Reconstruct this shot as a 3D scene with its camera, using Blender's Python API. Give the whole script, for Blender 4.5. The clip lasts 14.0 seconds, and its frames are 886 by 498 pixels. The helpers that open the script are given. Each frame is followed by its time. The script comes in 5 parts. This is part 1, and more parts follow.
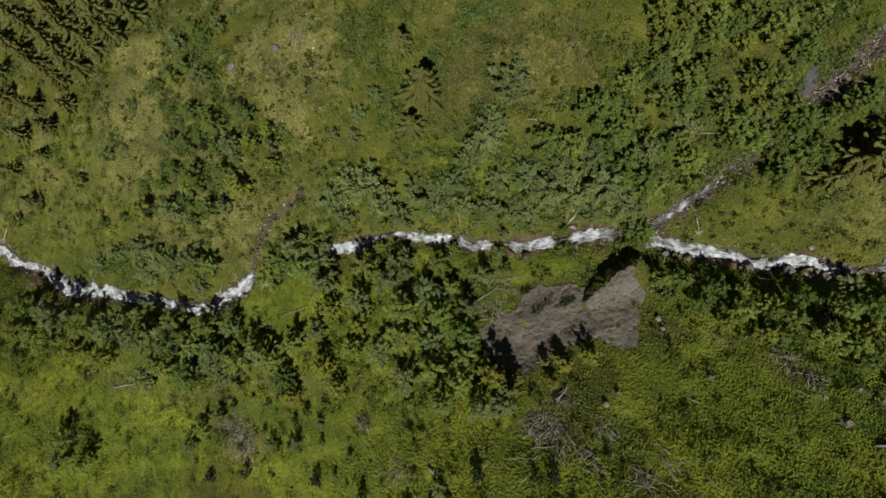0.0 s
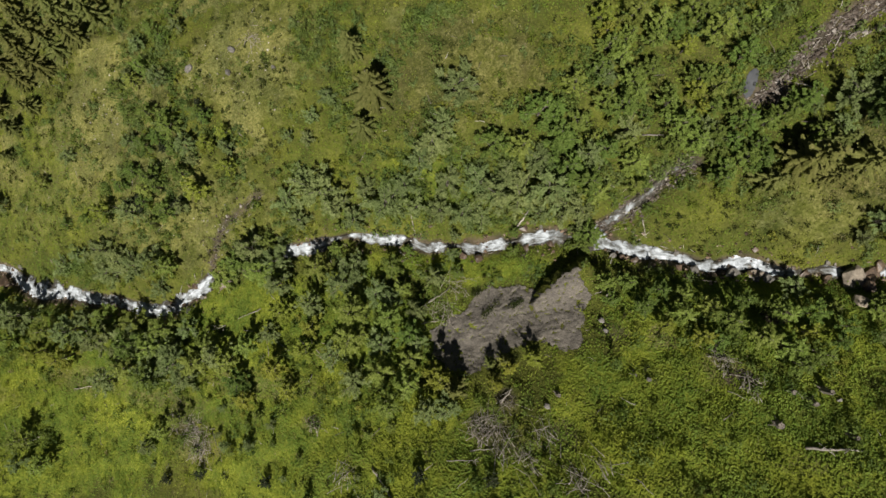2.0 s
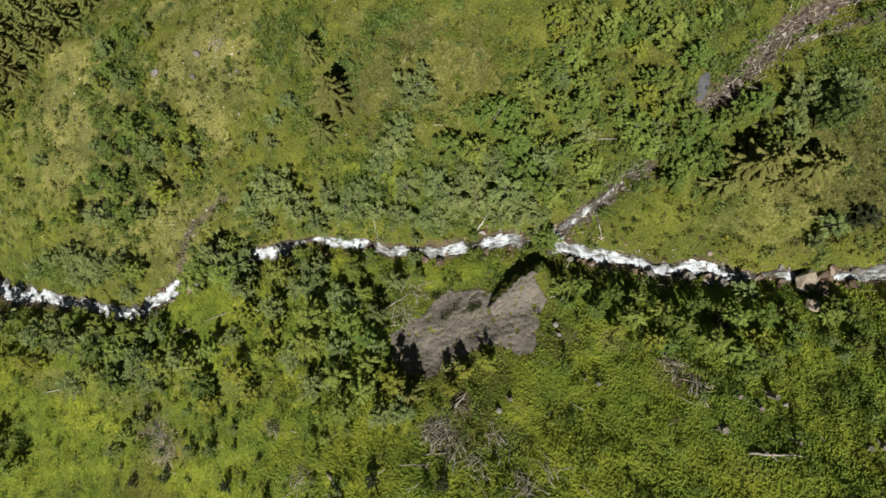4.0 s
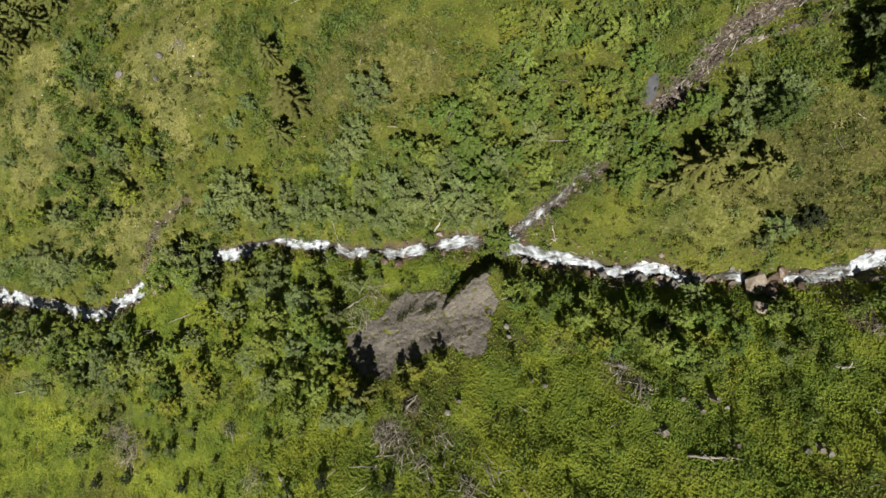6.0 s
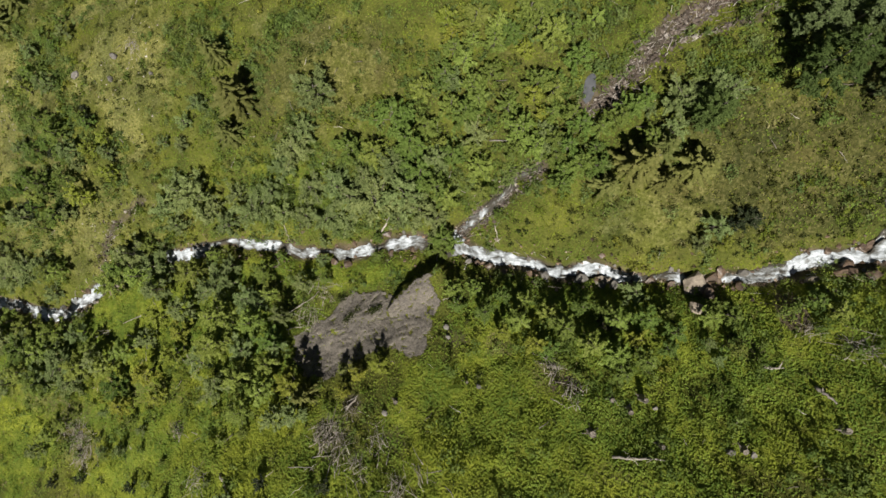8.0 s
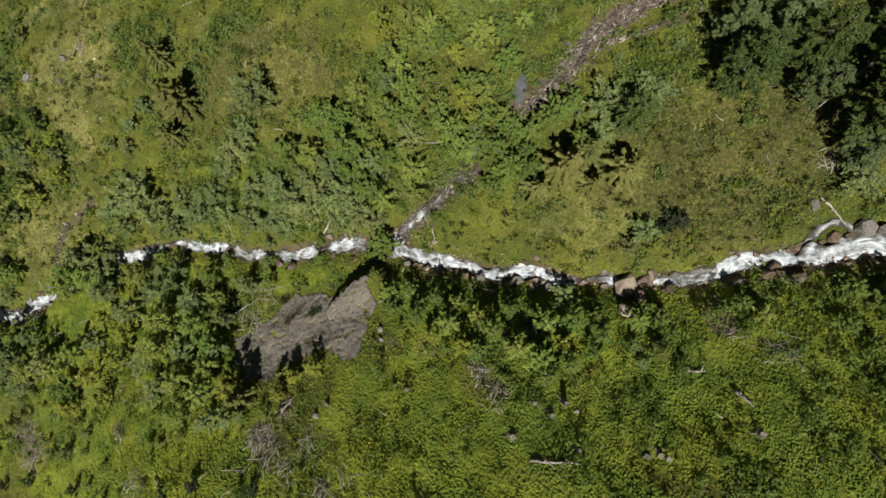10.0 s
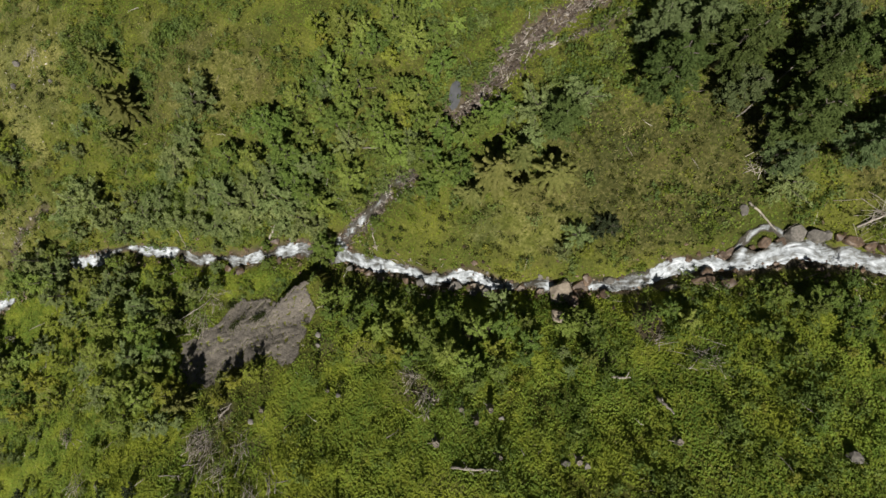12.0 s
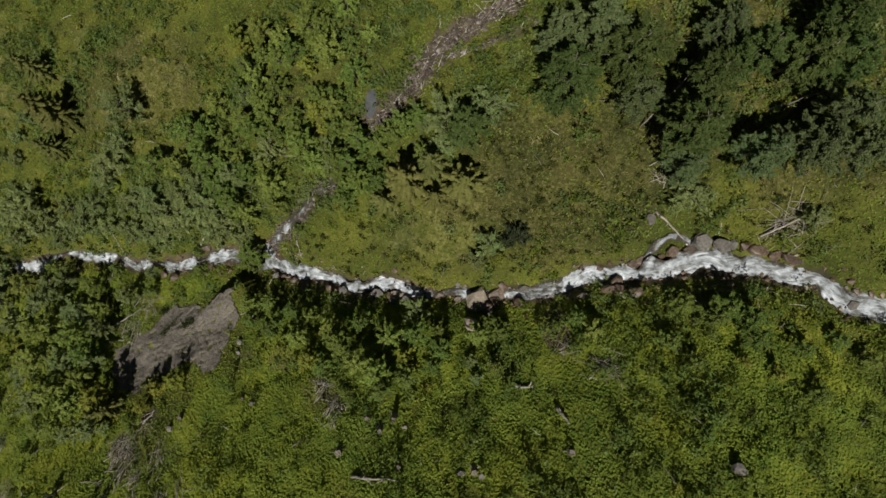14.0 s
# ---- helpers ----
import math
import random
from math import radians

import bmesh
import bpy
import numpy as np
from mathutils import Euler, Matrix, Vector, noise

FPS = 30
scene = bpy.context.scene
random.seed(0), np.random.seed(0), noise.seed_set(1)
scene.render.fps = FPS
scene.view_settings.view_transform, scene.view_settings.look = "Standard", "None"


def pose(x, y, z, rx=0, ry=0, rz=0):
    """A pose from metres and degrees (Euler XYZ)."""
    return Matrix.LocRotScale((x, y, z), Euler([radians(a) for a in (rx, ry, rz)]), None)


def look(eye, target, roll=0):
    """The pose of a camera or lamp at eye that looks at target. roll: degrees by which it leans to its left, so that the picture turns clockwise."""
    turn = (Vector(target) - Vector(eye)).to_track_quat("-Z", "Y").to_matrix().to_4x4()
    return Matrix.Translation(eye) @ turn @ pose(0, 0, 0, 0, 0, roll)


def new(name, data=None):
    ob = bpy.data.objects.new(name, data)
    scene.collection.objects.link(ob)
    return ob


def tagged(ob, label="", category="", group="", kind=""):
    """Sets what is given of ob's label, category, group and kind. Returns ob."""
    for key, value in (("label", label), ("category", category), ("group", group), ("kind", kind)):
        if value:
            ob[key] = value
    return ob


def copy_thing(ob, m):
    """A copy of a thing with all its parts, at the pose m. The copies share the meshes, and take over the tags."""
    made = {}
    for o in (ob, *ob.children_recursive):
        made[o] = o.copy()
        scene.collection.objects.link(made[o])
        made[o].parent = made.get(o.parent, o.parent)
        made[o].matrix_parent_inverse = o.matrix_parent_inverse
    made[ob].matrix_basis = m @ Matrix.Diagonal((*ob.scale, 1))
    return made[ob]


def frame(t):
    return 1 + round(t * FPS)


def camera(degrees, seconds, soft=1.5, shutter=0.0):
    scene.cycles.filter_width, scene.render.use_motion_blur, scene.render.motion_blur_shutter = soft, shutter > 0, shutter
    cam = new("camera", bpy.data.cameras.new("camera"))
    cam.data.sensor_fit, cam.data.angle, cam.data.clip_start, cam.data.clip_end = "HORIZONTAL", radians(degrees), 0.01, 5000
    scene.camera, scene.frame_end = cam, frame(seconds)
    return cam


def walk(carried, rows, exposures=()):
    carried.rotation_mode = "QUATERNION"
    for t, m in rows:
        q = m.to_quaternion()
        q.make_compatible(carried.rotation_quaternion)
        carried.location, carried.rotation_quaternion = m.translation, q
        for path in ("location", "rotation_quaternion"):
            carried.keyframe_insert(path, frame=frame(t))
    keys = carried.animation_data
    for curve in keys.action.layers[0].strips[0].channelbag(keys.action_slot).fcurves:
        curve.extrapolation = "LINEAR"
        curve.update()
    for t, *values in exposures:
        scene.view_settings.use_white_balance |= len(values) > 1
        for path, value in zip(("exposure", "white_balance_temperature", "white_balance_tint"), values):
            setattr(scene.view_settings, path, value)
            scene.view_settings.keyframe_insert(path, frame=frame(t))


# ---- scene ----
# ---- camera ----
cam = camera(76.08, 14.0, soft=1.58)
PATH = [
    (0, -0.821, -2.109, 80.510, 1.532, -0.478, 0.565),
    (0.5, 1.269, -2.050, 80.529, 1.536, -0.534, 0.572),
    (1, 3.129, -2.015, 80.539, 1.545, -0.505, 0.546),
    (1.5, 4.829, -1.950, 80.532, 1.577, -0.488, 0.550),
    (2, 6.445, -1.894, 80.574, 1.614, -0.437, 0.577),
    (2.5, 7.959, -1.791, 80.588, 1.648, -0.392, 0.574),
    (3, 9.493, -1.741, 80.615, 1.738, -0.322, 0.576),
    (5.5, 17.481, -1.332, 80.630, 1.842, -0.007, 0.541),
    (6, 19.170, -1.303, 80.616, 1.831, 0.046, 0.551),
    (6.5, 21.012, -1.276, 80.561, 1.842, 0.135, 0.574),
    (7, 23.009, -1.251, 80.532, 1.843, 0.237, 0.559),
    (7.5, 25.067, -1.200, 80.501, 1.823, 0.291, 0.570),
    (8, 27.166, -1.097, 80.488, 1.769, 0.327, 0.542),
    (10.5, 37.838, -0.637, 80.221, 1.817, 0.576, 0.489),
    (11, 39.901, -0.453, 80.166, 1.783, 0.664, 0.455),
    (11.5, 41.918, -0.235, 80.145, 1.777, 0.766, 0.406),
    (12, 44.023, -0.052, 80.103, 1.823, 0.837, 0.404),
    (12.5, 46.329, 0.102, 80.099, 1.913, 0.947, 0.425),
    (13, 48.795, 0.344, 80.087, 1.955, 1.025, 0.419),
    (13.5, 51.595, 0.770, 80.078, 1.777, 1.130, 0.416),
    (14, 54.617, 1.396, 80.142, 1.487, 1.237, 0.357),
]
walk(cam, [(t, pose(x, y, z, rx, ry, rz)) for t, x, y, z, rx, ry, rz in PATH],
     exposures=[(0.0, -0.4), (1.0, -0.22), (3.0, 0.24), (5.5, 0.36), (8.0, 0.25), (11.0, 0.13), (12.5, -0.06), (14.0, -0.4)])

# ---- sky and sun ----
SUN_ELEVATION, SUN_AZIMUTH = 62.0, 185.0   # azimuth counted from +y towards +x
world = bpy.data.worlds.new("sky")
scene.world = world
world.use_nodes = True
sky = world.node_tree.nodes.new("ShaderNodeTexSky")
sky.sky_type = "NISHITA"
sky.sun_disc = False
sky.sun_elevation = radians(SUN_ELEVATION)
sky.sun_rotation = radians(SUN_AZIMUTH)
world.node_tree.links.new(sky.outputs[0], world.node_tree.nodes["Background"].inputs[0])
world.node_tree.nodes["Background"].inputs[1].default_value = 0.0165
sun = new("sun", bpy.data.lights.new("sun", "SUN"))
sun.data.energy, sun.data.angle, sun.data.color = 6.1, radians(0.6), (1.0, 0.943, 0.85)
sun_way = Vector((math.sin(radians(SUN_AZIMUTH)) * math.cos(radians(SUN_ELEVATION)),
                  math.cos(radians(SUN_AZIMUTH)) * math.cos(radians(SUN_ELEVATION)), math.sin(radians(SUN_ELEVATION))))
sun.matrix_world = look(sun_way * 200, (0, 0, 0))

# ---- small tools ----
rng = np.random.default_rng(7)


def lattice(i, j, seed):
    h = (i * 374761393 + j * 668265263 + seed * 974634777) & 0x7FFFFFFF
    h = ((h ^ (h >> 13)) * 1274126177) & 0x7FFFFFFF
    return ((h ^ (h >> 16)) & 0xFFFF) / 65535.0


def vnoise(x, y, size, seed=0):
    """Smooth value noise, 0 to 1, with features of that size in metres."""
    x, y = np.asarray(x, float) / size, np.asarray(y, float) / size
    c, s = math.cos(0.4 + 1.3 * seed), math.sin(0.4 + 1.3 * seed)
    x, y = x * c - y * s, x * s + y * c
    i, j = np.floor(x).astype(np.int64), np.floor(y).astype(np.int64)
    u, v = x - i, y - j
    u, v = u * u * (3 - 2 * u), v * v * (3 - 2 * v)
    a, b = lattice(i, j, seed), lattice(i + 1, j, seed)
    c, d = lattice(i, j + 1, seed), lattice(i + 1, j + 1, seed)
    return (a * (1 - u) + b * u) * (1 - v) + (c * (1 - u) + d * u) * v


def smooth(a, b, x):
    t = np.clip((x - a) / (b - a), 0, 1)
    return t * t * (3 - 2 * t)


def oval(x, y, cx, cy, rx, ry, turn=0.0, soft=0.35):
    """1 inside an oval, 0 outside, with a ragged soft edge."""
    c, s = math.cos(radians(turn)), math.sin(radians(turn))
    dx, dy = x - cx, y - cy
    r = np.hypot((dx * c + dy * s) / rx, (-dx * s + dy * c) / ry)
    r = r + 0.5 * (vnoise(x, y, 5.0, 3) - 0.5) + 0.3 * (vnoise(x, y, 1.7, 4) - 0.5)
    return 1 - smooth(1 - soft, 1 + soft, r)


def near_line(x, y, line):
    """The distance to a bent line, and how far along it the nearest place lies."""
    x, y = np.asarray(x, float), np.asarray(y, float)
    best, along, run = np.full(x.shape, 1e9), np.zeros(x.shape), 0.0
    for (ax, ay), (bx, by) in zip(line[:-1], line[1:]):
        length = math.hypot(bx - ax, by - ay)
        t = np.clip(((x - ax) * (bx - ax) + (y - ay) * (by - ay)) / length ** 2, 0, 1)
        d = np.hypot(x - ax - t * (bx - ax), y - ay - t * (by - ay))
        along = np.where(d < best, run + t * length, along)
        best, run = np.minimum(best, d), run + length
    return best, along


def inside(x, y, ring):
    x, y = np.asarray(x, float), np.asarray(y, float)
    odd = np.zeros(x.shape, bool)
    for (ax, ay), (bx, by) in zip(ring, ring[1:] + ring[:1]):
        cross = ((ay > y) != (by > y)) & (x < (bx - ax) * (y - ay) / (by - ay + 1e-12) + ax)
        odd ^= cross
    return odd


def curve_through(points, step):
    """Evenly spaced places on a smooth line through the points (Catmull-Rom)."""
    p = np.array(points, float)
    p = np.vstack([2 * p[0] - p[1], p, 2 * p[-1] - p[-2]])
    out = []
    for a, b, c, d in zip(p[:-3], p[1:-2], p[2:-1], p[3:]):
        for t in np.linspace(0, 1, 12, endpoint=False):
            out.append(0.5 * (2 * b + (c - a) * t + (2 * a - 5 * b + 4 * c - d) * t ** 2 + (3 * b - a - 3 * c + d) * t ** 3))
    out = np.array(out + [p[-2]])
    s = np.r_[0, np.cumsum(np.linalg.norm(np.diff(out, axis=0), axis=1))]
    at = np.arange(0, s[-1], step)
    return np.stack([np.interp(at, s, out[:, k]) for k in range(out.shape[1])], 1)


# ---- the lie of the land ----
STREAM = [(-125, 4), (-110, 1.5), (-102, 0.5), (-96, -3.1), (-87.5, -4.5), (-81.8, -7.4), (-76.3, -9.2), (-71.1, -9.0),
          (-66.7, -8.7), (-61.4, -9.6), (-55.8, -9.6), (-50.2, -10.6), (-45.0, -11.1), (-40.7, -9.9), (-38.4, -8.3),
          (-35.3, -6.2), (-32.7, -4.4), (-27.4, -1.8), (-22.7, -0.4), (-19.2, 0.3), (-15.2, 0.8), (-11.9, 1.7),
          (-8.6, 2.6), (-4.0, 2.3), (0.8, 2.1), (4.8, 0.7), (8.2, 1.2), (13.1, 0.8), (16.5, 1.6), (19.8, 2.4),
          (22.4, 2.8), (25.6, 2.5), (28.4, 3.5)]
STREAM += [(29.9, 1.4), (32.7, 0.0), (36.4, -0.5), (39.3, -1.0), (41.9, -2.1), (46.0, -1.1), (49.3, -2.2), (51.6, -2.5),
           (55.0, -2.1), (58.1, -2.4), (61.2, -2.1), (64.6, -2.25), (67.4, -1.5), (69.8, 0.3), (72.3, 0.3), (74.5, 0.1),
           (77.1, 0.4), (79.7, 1.0), (81.8, 1.6), (84.1, 1.2), (86.9, 0.9), (89.9, 0.1), (92.5, 0.0), (94.7, -2.3),
           (97.7, -3.1), (104, -4.5), (114, -6)]
SIDE_STREAM = [(28.8, 3.8), (31.0, 5.1), (32.9, 6.9), (34.6, 8.3), (36.0, 10.0), (37.6, 11.0), (39.2, 11.7)]
CHUTE = [(44.1, 17.5), (45.5, 18.9), (47.2, 20.3), (49.2, 21.9), (50.9, 24.2), (53.4, 26.6), (57.0, 28.8), (61, 31), (68, 34)]
CHUTE_FAN = [(54, 25.2), (59.5, 26.6), (64, 28.6), (69, 31)]
OLD_GULLY = [(-33.3, -3.5), (-31.8, 1.4), (-30.1, 4.8), (-26.3, 7.0), (-23.2, 9.7)]
SIDE_LOOP = [(75.0, 0.5), (75.9, 2.0), (76.9, 3.5), (78.2, 4.5), (79.5, 4.5), (80.5, 3.6), (81.0, 2.3)]
SOIL = [(25.3, -1.6), (23.4, -2.9), (21.2, -4.3), (20.4, -5.2), (18.0, -4.6), (13.7, -4.8), (11.6, -6.4), (10.5, -8.1), (8.0, -9.7), (5.3, -11.8),
        (5.3, -14.7), (8.1, -16.3), (10.8, -17.0), (12.7, -15.9), (14.6, -14.1), (17.7, -12.5), (20.1, -11.8),
        (22.0, -12.5), (23.8, -12.5), (25.2, -10.3), (25.8, -7.6), (26.2, -4.7)]
SCARP = [(26.2, -0.8), (23.6, -2.5), (21.7, -3.7), (20.1, -5.7), (19.1, -7.1)]

valley_x = np.arange(-140.0, 160.0, 1.0)
valley_y = np.interp(valley_x, [-95, -85, -63, -45, -37, -13.4, -2.4, 4.8, 14.2, 26, 41.5, 58, 63, 70.5, 80.2, 91.7, 110],
                     [-3, -4.3, -8.6, -10.4, -7.8, .45, 2.2, .65, .6, 2.4, -1.7, -3.1, -2.1, -.7, 3.5, .25, -6])
bell = np.exp(-0.5 * (np.arange(-12, 13) / 4.0) ** 2)
valley_y = np.convolve(np.pad(valley_y, 12, mode="edge"), bell / bell.sum(), "valid")


def slope(x, y):
    """The valley without its small forms."""
    x, y = np.asarray(x, float), np.asarray(y, float)
    cx, cy = np.clip(x, -112, 112), np.clip(y, -52, 58)
    d = cy - np.interp(cx, valley_x, valley_y)
    n, s, u = np.maximum(d, 0), np.maximum(-d, 0), cx / 50

    def hill(a, b, r):
        return np.exp(-((cx - a) ** 2 + (cy - b) ** 2) / r ** 2)
    z = -6.984 + 17.623 * u - 1.895 * u ** 2 + 0.185 * u ** 3
    z = z + n * (0.362 + 0.005 * u + 0.002 * u * u) - 0.158 * n * n / 30
    z = z + s * (0.447 + 0.471 * u + 0.029 * u * u - 0.171 * u ** 3) + 0.031 * s * s / 30
    z = z + 0.877 * hill(47, -19, 13) - 3.275 * hill(12, -14, 13) - 1.14 * hill(8, 0, 12)
    far = np.hypot(x - cx, y - cy)
    return z + 0.28 * far * (np.abs(y) > np.abs(x) * 0.5) + 0.3 * (x - cx)


def height(x, y):
    x, y = np.asarray(x, float), np.asarray(y, float)
    z = slope(x, y)
    d, _ = near_line(x, y, STREAM)
    z = z + 0.9 * (vnoise(x, y, 9.0, 11) - 0.5) + smooth(0.8, 3.5, d) * (1.0 * (vnoise(x, y, 3.4, 12) - 0.5) + 0.3 * (vnoise(x, y, 1.1, 13) - 0.5))
    z = z - 1.0 * np.exp(-(d / 2.3) ** 2) * smooth(4.5, 1.0, d)
    d, _ = near_line(x, y, SIDE_STREAM)
    z = z - 1.1 * np.exp(-(d / 1.6) ** 2)
    d, _ = near_line(x, y, CHUTE)
    z = z - 0.9 * np.exp(-(d / 2.5) ** 2)
    d, _ = near_line(x, y, OLD_GULLY)
    z = z - 0.5 * np.exp(-(d / 1.5) ** 2)
    d, _ = near_line(x, y, SIDE_LOOP)
    z = z - 0.5 * np.exp(-(d / 0.9) ** 2)
    # the slip: sunk a little, with a step along its scarp
    d, along = near_line(x, y, SCARP)
    south = inside(x, y, SCARP + [(22, -12), (27.5, -11), (28, -3)])
    z = z + np.where(south, 2.3, -1.2) * np.exp(-(d / 2.6) ** 2) * smooth(11.5, 6.0, along)
    return z


def off_chute(x, y):
    """The distance to the chute's bed, its sides torn and its top spread to a fan."""
    wx, wy = x + 2.4 * (vnoise(x, y, 3.2, 75) - 0.5) + 1.0 * (vnoise(x, y, 1.1, 76) - 0.5), y + 2.4 * (vnoise(x, y, 3.2, 78) - 0.5)
    d, along = near_line(wx, wy, CHUTE)
    return np.minimum(d, near_line(wx, wy, CHUTE_FAN)[0] + 1.0), along


MAP_X, MAP_Y = np.arange(-108, 108.1, 0.5), np.arange(-56, 60.1, 0.5)
HEIGHTS = height(*np.meshgrid(MAP_X, MAP_Y))


def level(x, y):
    """The ground's height, read off the half-metre net that the ground is made of."""
    x, y = np.asarray(x, float), np.asarray(y, float)
    u, v = np.clip((x + 108) * 2, 0, len(MAP_X) - 1.001), np.clip((y + 56) * 2, 0, len(MAP_Y) - 1.001)
    i, j = u.astype(int), v.astype(int)
    u, v = u - i, v - j
    return (HEIGHTS[j, i] * (1 - u) + HEIGHTS[j, i + 1] * u) * (1 - v) + (HEIGHTS[j + 1, i] * (1 - u) + HEIGHTS[j + 1, i + 1] * u) * v


def half_width(x):
    """How far up and down the slope the seen ground reaches."""
    return (87.5 - 0.345 * np.asarray(x, float)) * 0.44 + 4


# ---- materials ----
def material(name):
    m = bpy.data.materials.new(name)
    m.use_nodes = True
    t = m.node_tree
    return m, t.nodes, t.links, t.nodes["Principled BSDF"]


def ramp(nodes, stops):
    r = nodes.new("ShaderNodeValToRGB")
    e = r.color_ramp.elements
    while len(e) < len(stops):
        e.new(0.5)
    for k, (p, c) in enumerate(stops):
        e[k].position, e[k].color = p, (*c, 1)
    return r


def noise_node(nodes, links, size, detail=4.0, rough=0.6, coords="Object", stretch=None):
    """Noise with features of about that size in metres."""
    tex = nodes.new("ShaderNodeTexNoise")
    tex.inputs["Scale"].default_value = 1.0 / size
    tex.inputs["Detail"].default_value = detail
    tex.inputs["Roughness"].default_value = rough
    src = nodes.new("ShaderNodeTexCoord").outputs[coords]
    if stretch:
        mp = nodes.new("ShaderNodeMapping")
        mp.inputs["Scale"].default_value = stretch
        links.new(src, mp.inputs[0])
        src = mp.outputs[0]
    links.new(src, tex.inputs["Vector"])
    return tex


def mix_colour(nodes, links, fac, a, b, how="MIX"):
    m = nodes.new("ShaderNodeMix")
    m.data_type, m.blend_type = "RGBA", how
    for slot, v in ((m.inputs[0], fac), (m.inputs[6], a), (m.inputs[7], b)):
        if isinstance(v, (float, int)):
            slot.default_value = v
        elif isinstance(v, tuple):
            slot.default_value = (*v, 1)
        else:
            links.new(v, slot)
    return m.outputs[2]


def add_bump(nodes, links, bsdf, value, strength, distance):
    b = nodes.new("ShaderNodeBump")
    b.inputs["Strength"].default_value, b.inputs["Distance"].default_value = strength, distance
    links.new(value, b.inputs["Height"])
    links.new(b.outputs[0], bsdf.inputs["Normal"])


def leaf_material(name, stops, patch=None, patch_size=6.0, through_light=0.27, rough=0.7, vary=0.18):
    """Foliage: each leaf its own tone, plants in drifts, some light let through."""
    m, n, l, p = material(name)
    r = ramp(n, stops)
    geo = n.new("ShaderNodeNewGeometry")
    clump = noise_node(n, l, 0.7 if vary else 2.2, 2.0, 0.6)
    spread = n.new("ShaderNodeMapRange")
    spread.inputs[1].default_value, spread.inputs[2].default_value = (0.3, 0.7) if vary else (0.15, 0.85)
    l.new(clump.outputs[0], spread.inputs[0])
    tone = n.new("ShaderNodeMix")
    tone.inputs[0].default_value = 0.4
    l.new(spread.outputs[0], tone.inputs[2])
    l.new(geo.outputs["Random Per Island"], tone.inputs[3])
    l.new(tone.outputs[0], r.inputs[0])
    col = r.outputs[0]
    info = n.new("ShaderNodeObjectInfo")
    hsv = n.new("ShaderNodeHueSaturation")
    mr = n.new("ShaderNodeMapRange")
    mr.inputs[3].default_value, mr.inputs[4].default_value = 1 - vary, 1 + vary
    l.new(info.outputs["Random"], mr.inputs[0])
    l.new(mr.outputs[0], hsv.inputs["Value"])
    mh = n.new("ShaderNodeMapRange")
    mh.inputs[3].default_value, mh.inputs[4].default_value = 0.5 - 0.08 * vary, 0.5 + 0.08 * vary
    wn = n.new("ShaderNodeMath")
    wn.operation = "FRACT"
    mm = n.new("ShaderNodeMath")
    mm.operation = "MULTIPLY"
    mm.inputs[1].default_value = 7.31
    l.new(info.outputs["Random"], mm.inputs[0])
    l.new(mm.outputs[0], wn.inputs[0])
    l.new(wn.outputs[0], mh.inputs[0])
    l.new(mh.outputs[0], hsv.inputs["Hue"])
    l.new(col, hsv.inputs["Color"])
    col = hsv.outputs[0]
    if patch:
        tex = noise_node(n, l, patch_size, 3.0)
        pr = ramp(n, [(0.42, (0, 0, 0)), (0.62, (1, 1, 1))])
        l.new(tex.outputs[0], pr.inputs[0])
        tint = mix_colour(n, l, 1.0, col, patch, "MULTIPLY")
        col = mix_colour(n, l, pr.outputs[0], col, tint)
    if not vary:
        drift = noise_node(n, l, 2.6, 3.0, 0.6)
        dr = ramp(n, [(0.32, (0.6, 0.66, 0.6)), (0.68, (1.25, 1.2, 1.15))])
        l.new(drift.outputs[0], dr.inputs[0])
        col = mix_colour(n, l, 1.0, col, dr.outputs[0], "MULTIPLY")
    l.new(col, p.inputs["Base Color"])
    p.inputs["Roughness"].default_value = rough
    p.inputs["Specular IOR Level"].default_value = 0.12
    tr = n.new("ShaderNodeBsdfTranslucent")
    l.new(mix_colour(n, l, 1.0, col, (1.0, 1.0, 0.55), "MULTIPLY"), tr.inputs[0])
    mx = n.new("ShaderNodeMixShader")
    mx.inputs[0].default_value = through_light
    l.new(p.outputs[0], mx.inputs[1])
    l.new(tr.outputs[0], mx.inputs[2])
    l.new(mx.outputs[0], n["Material Output"].inputs[0])
    return m


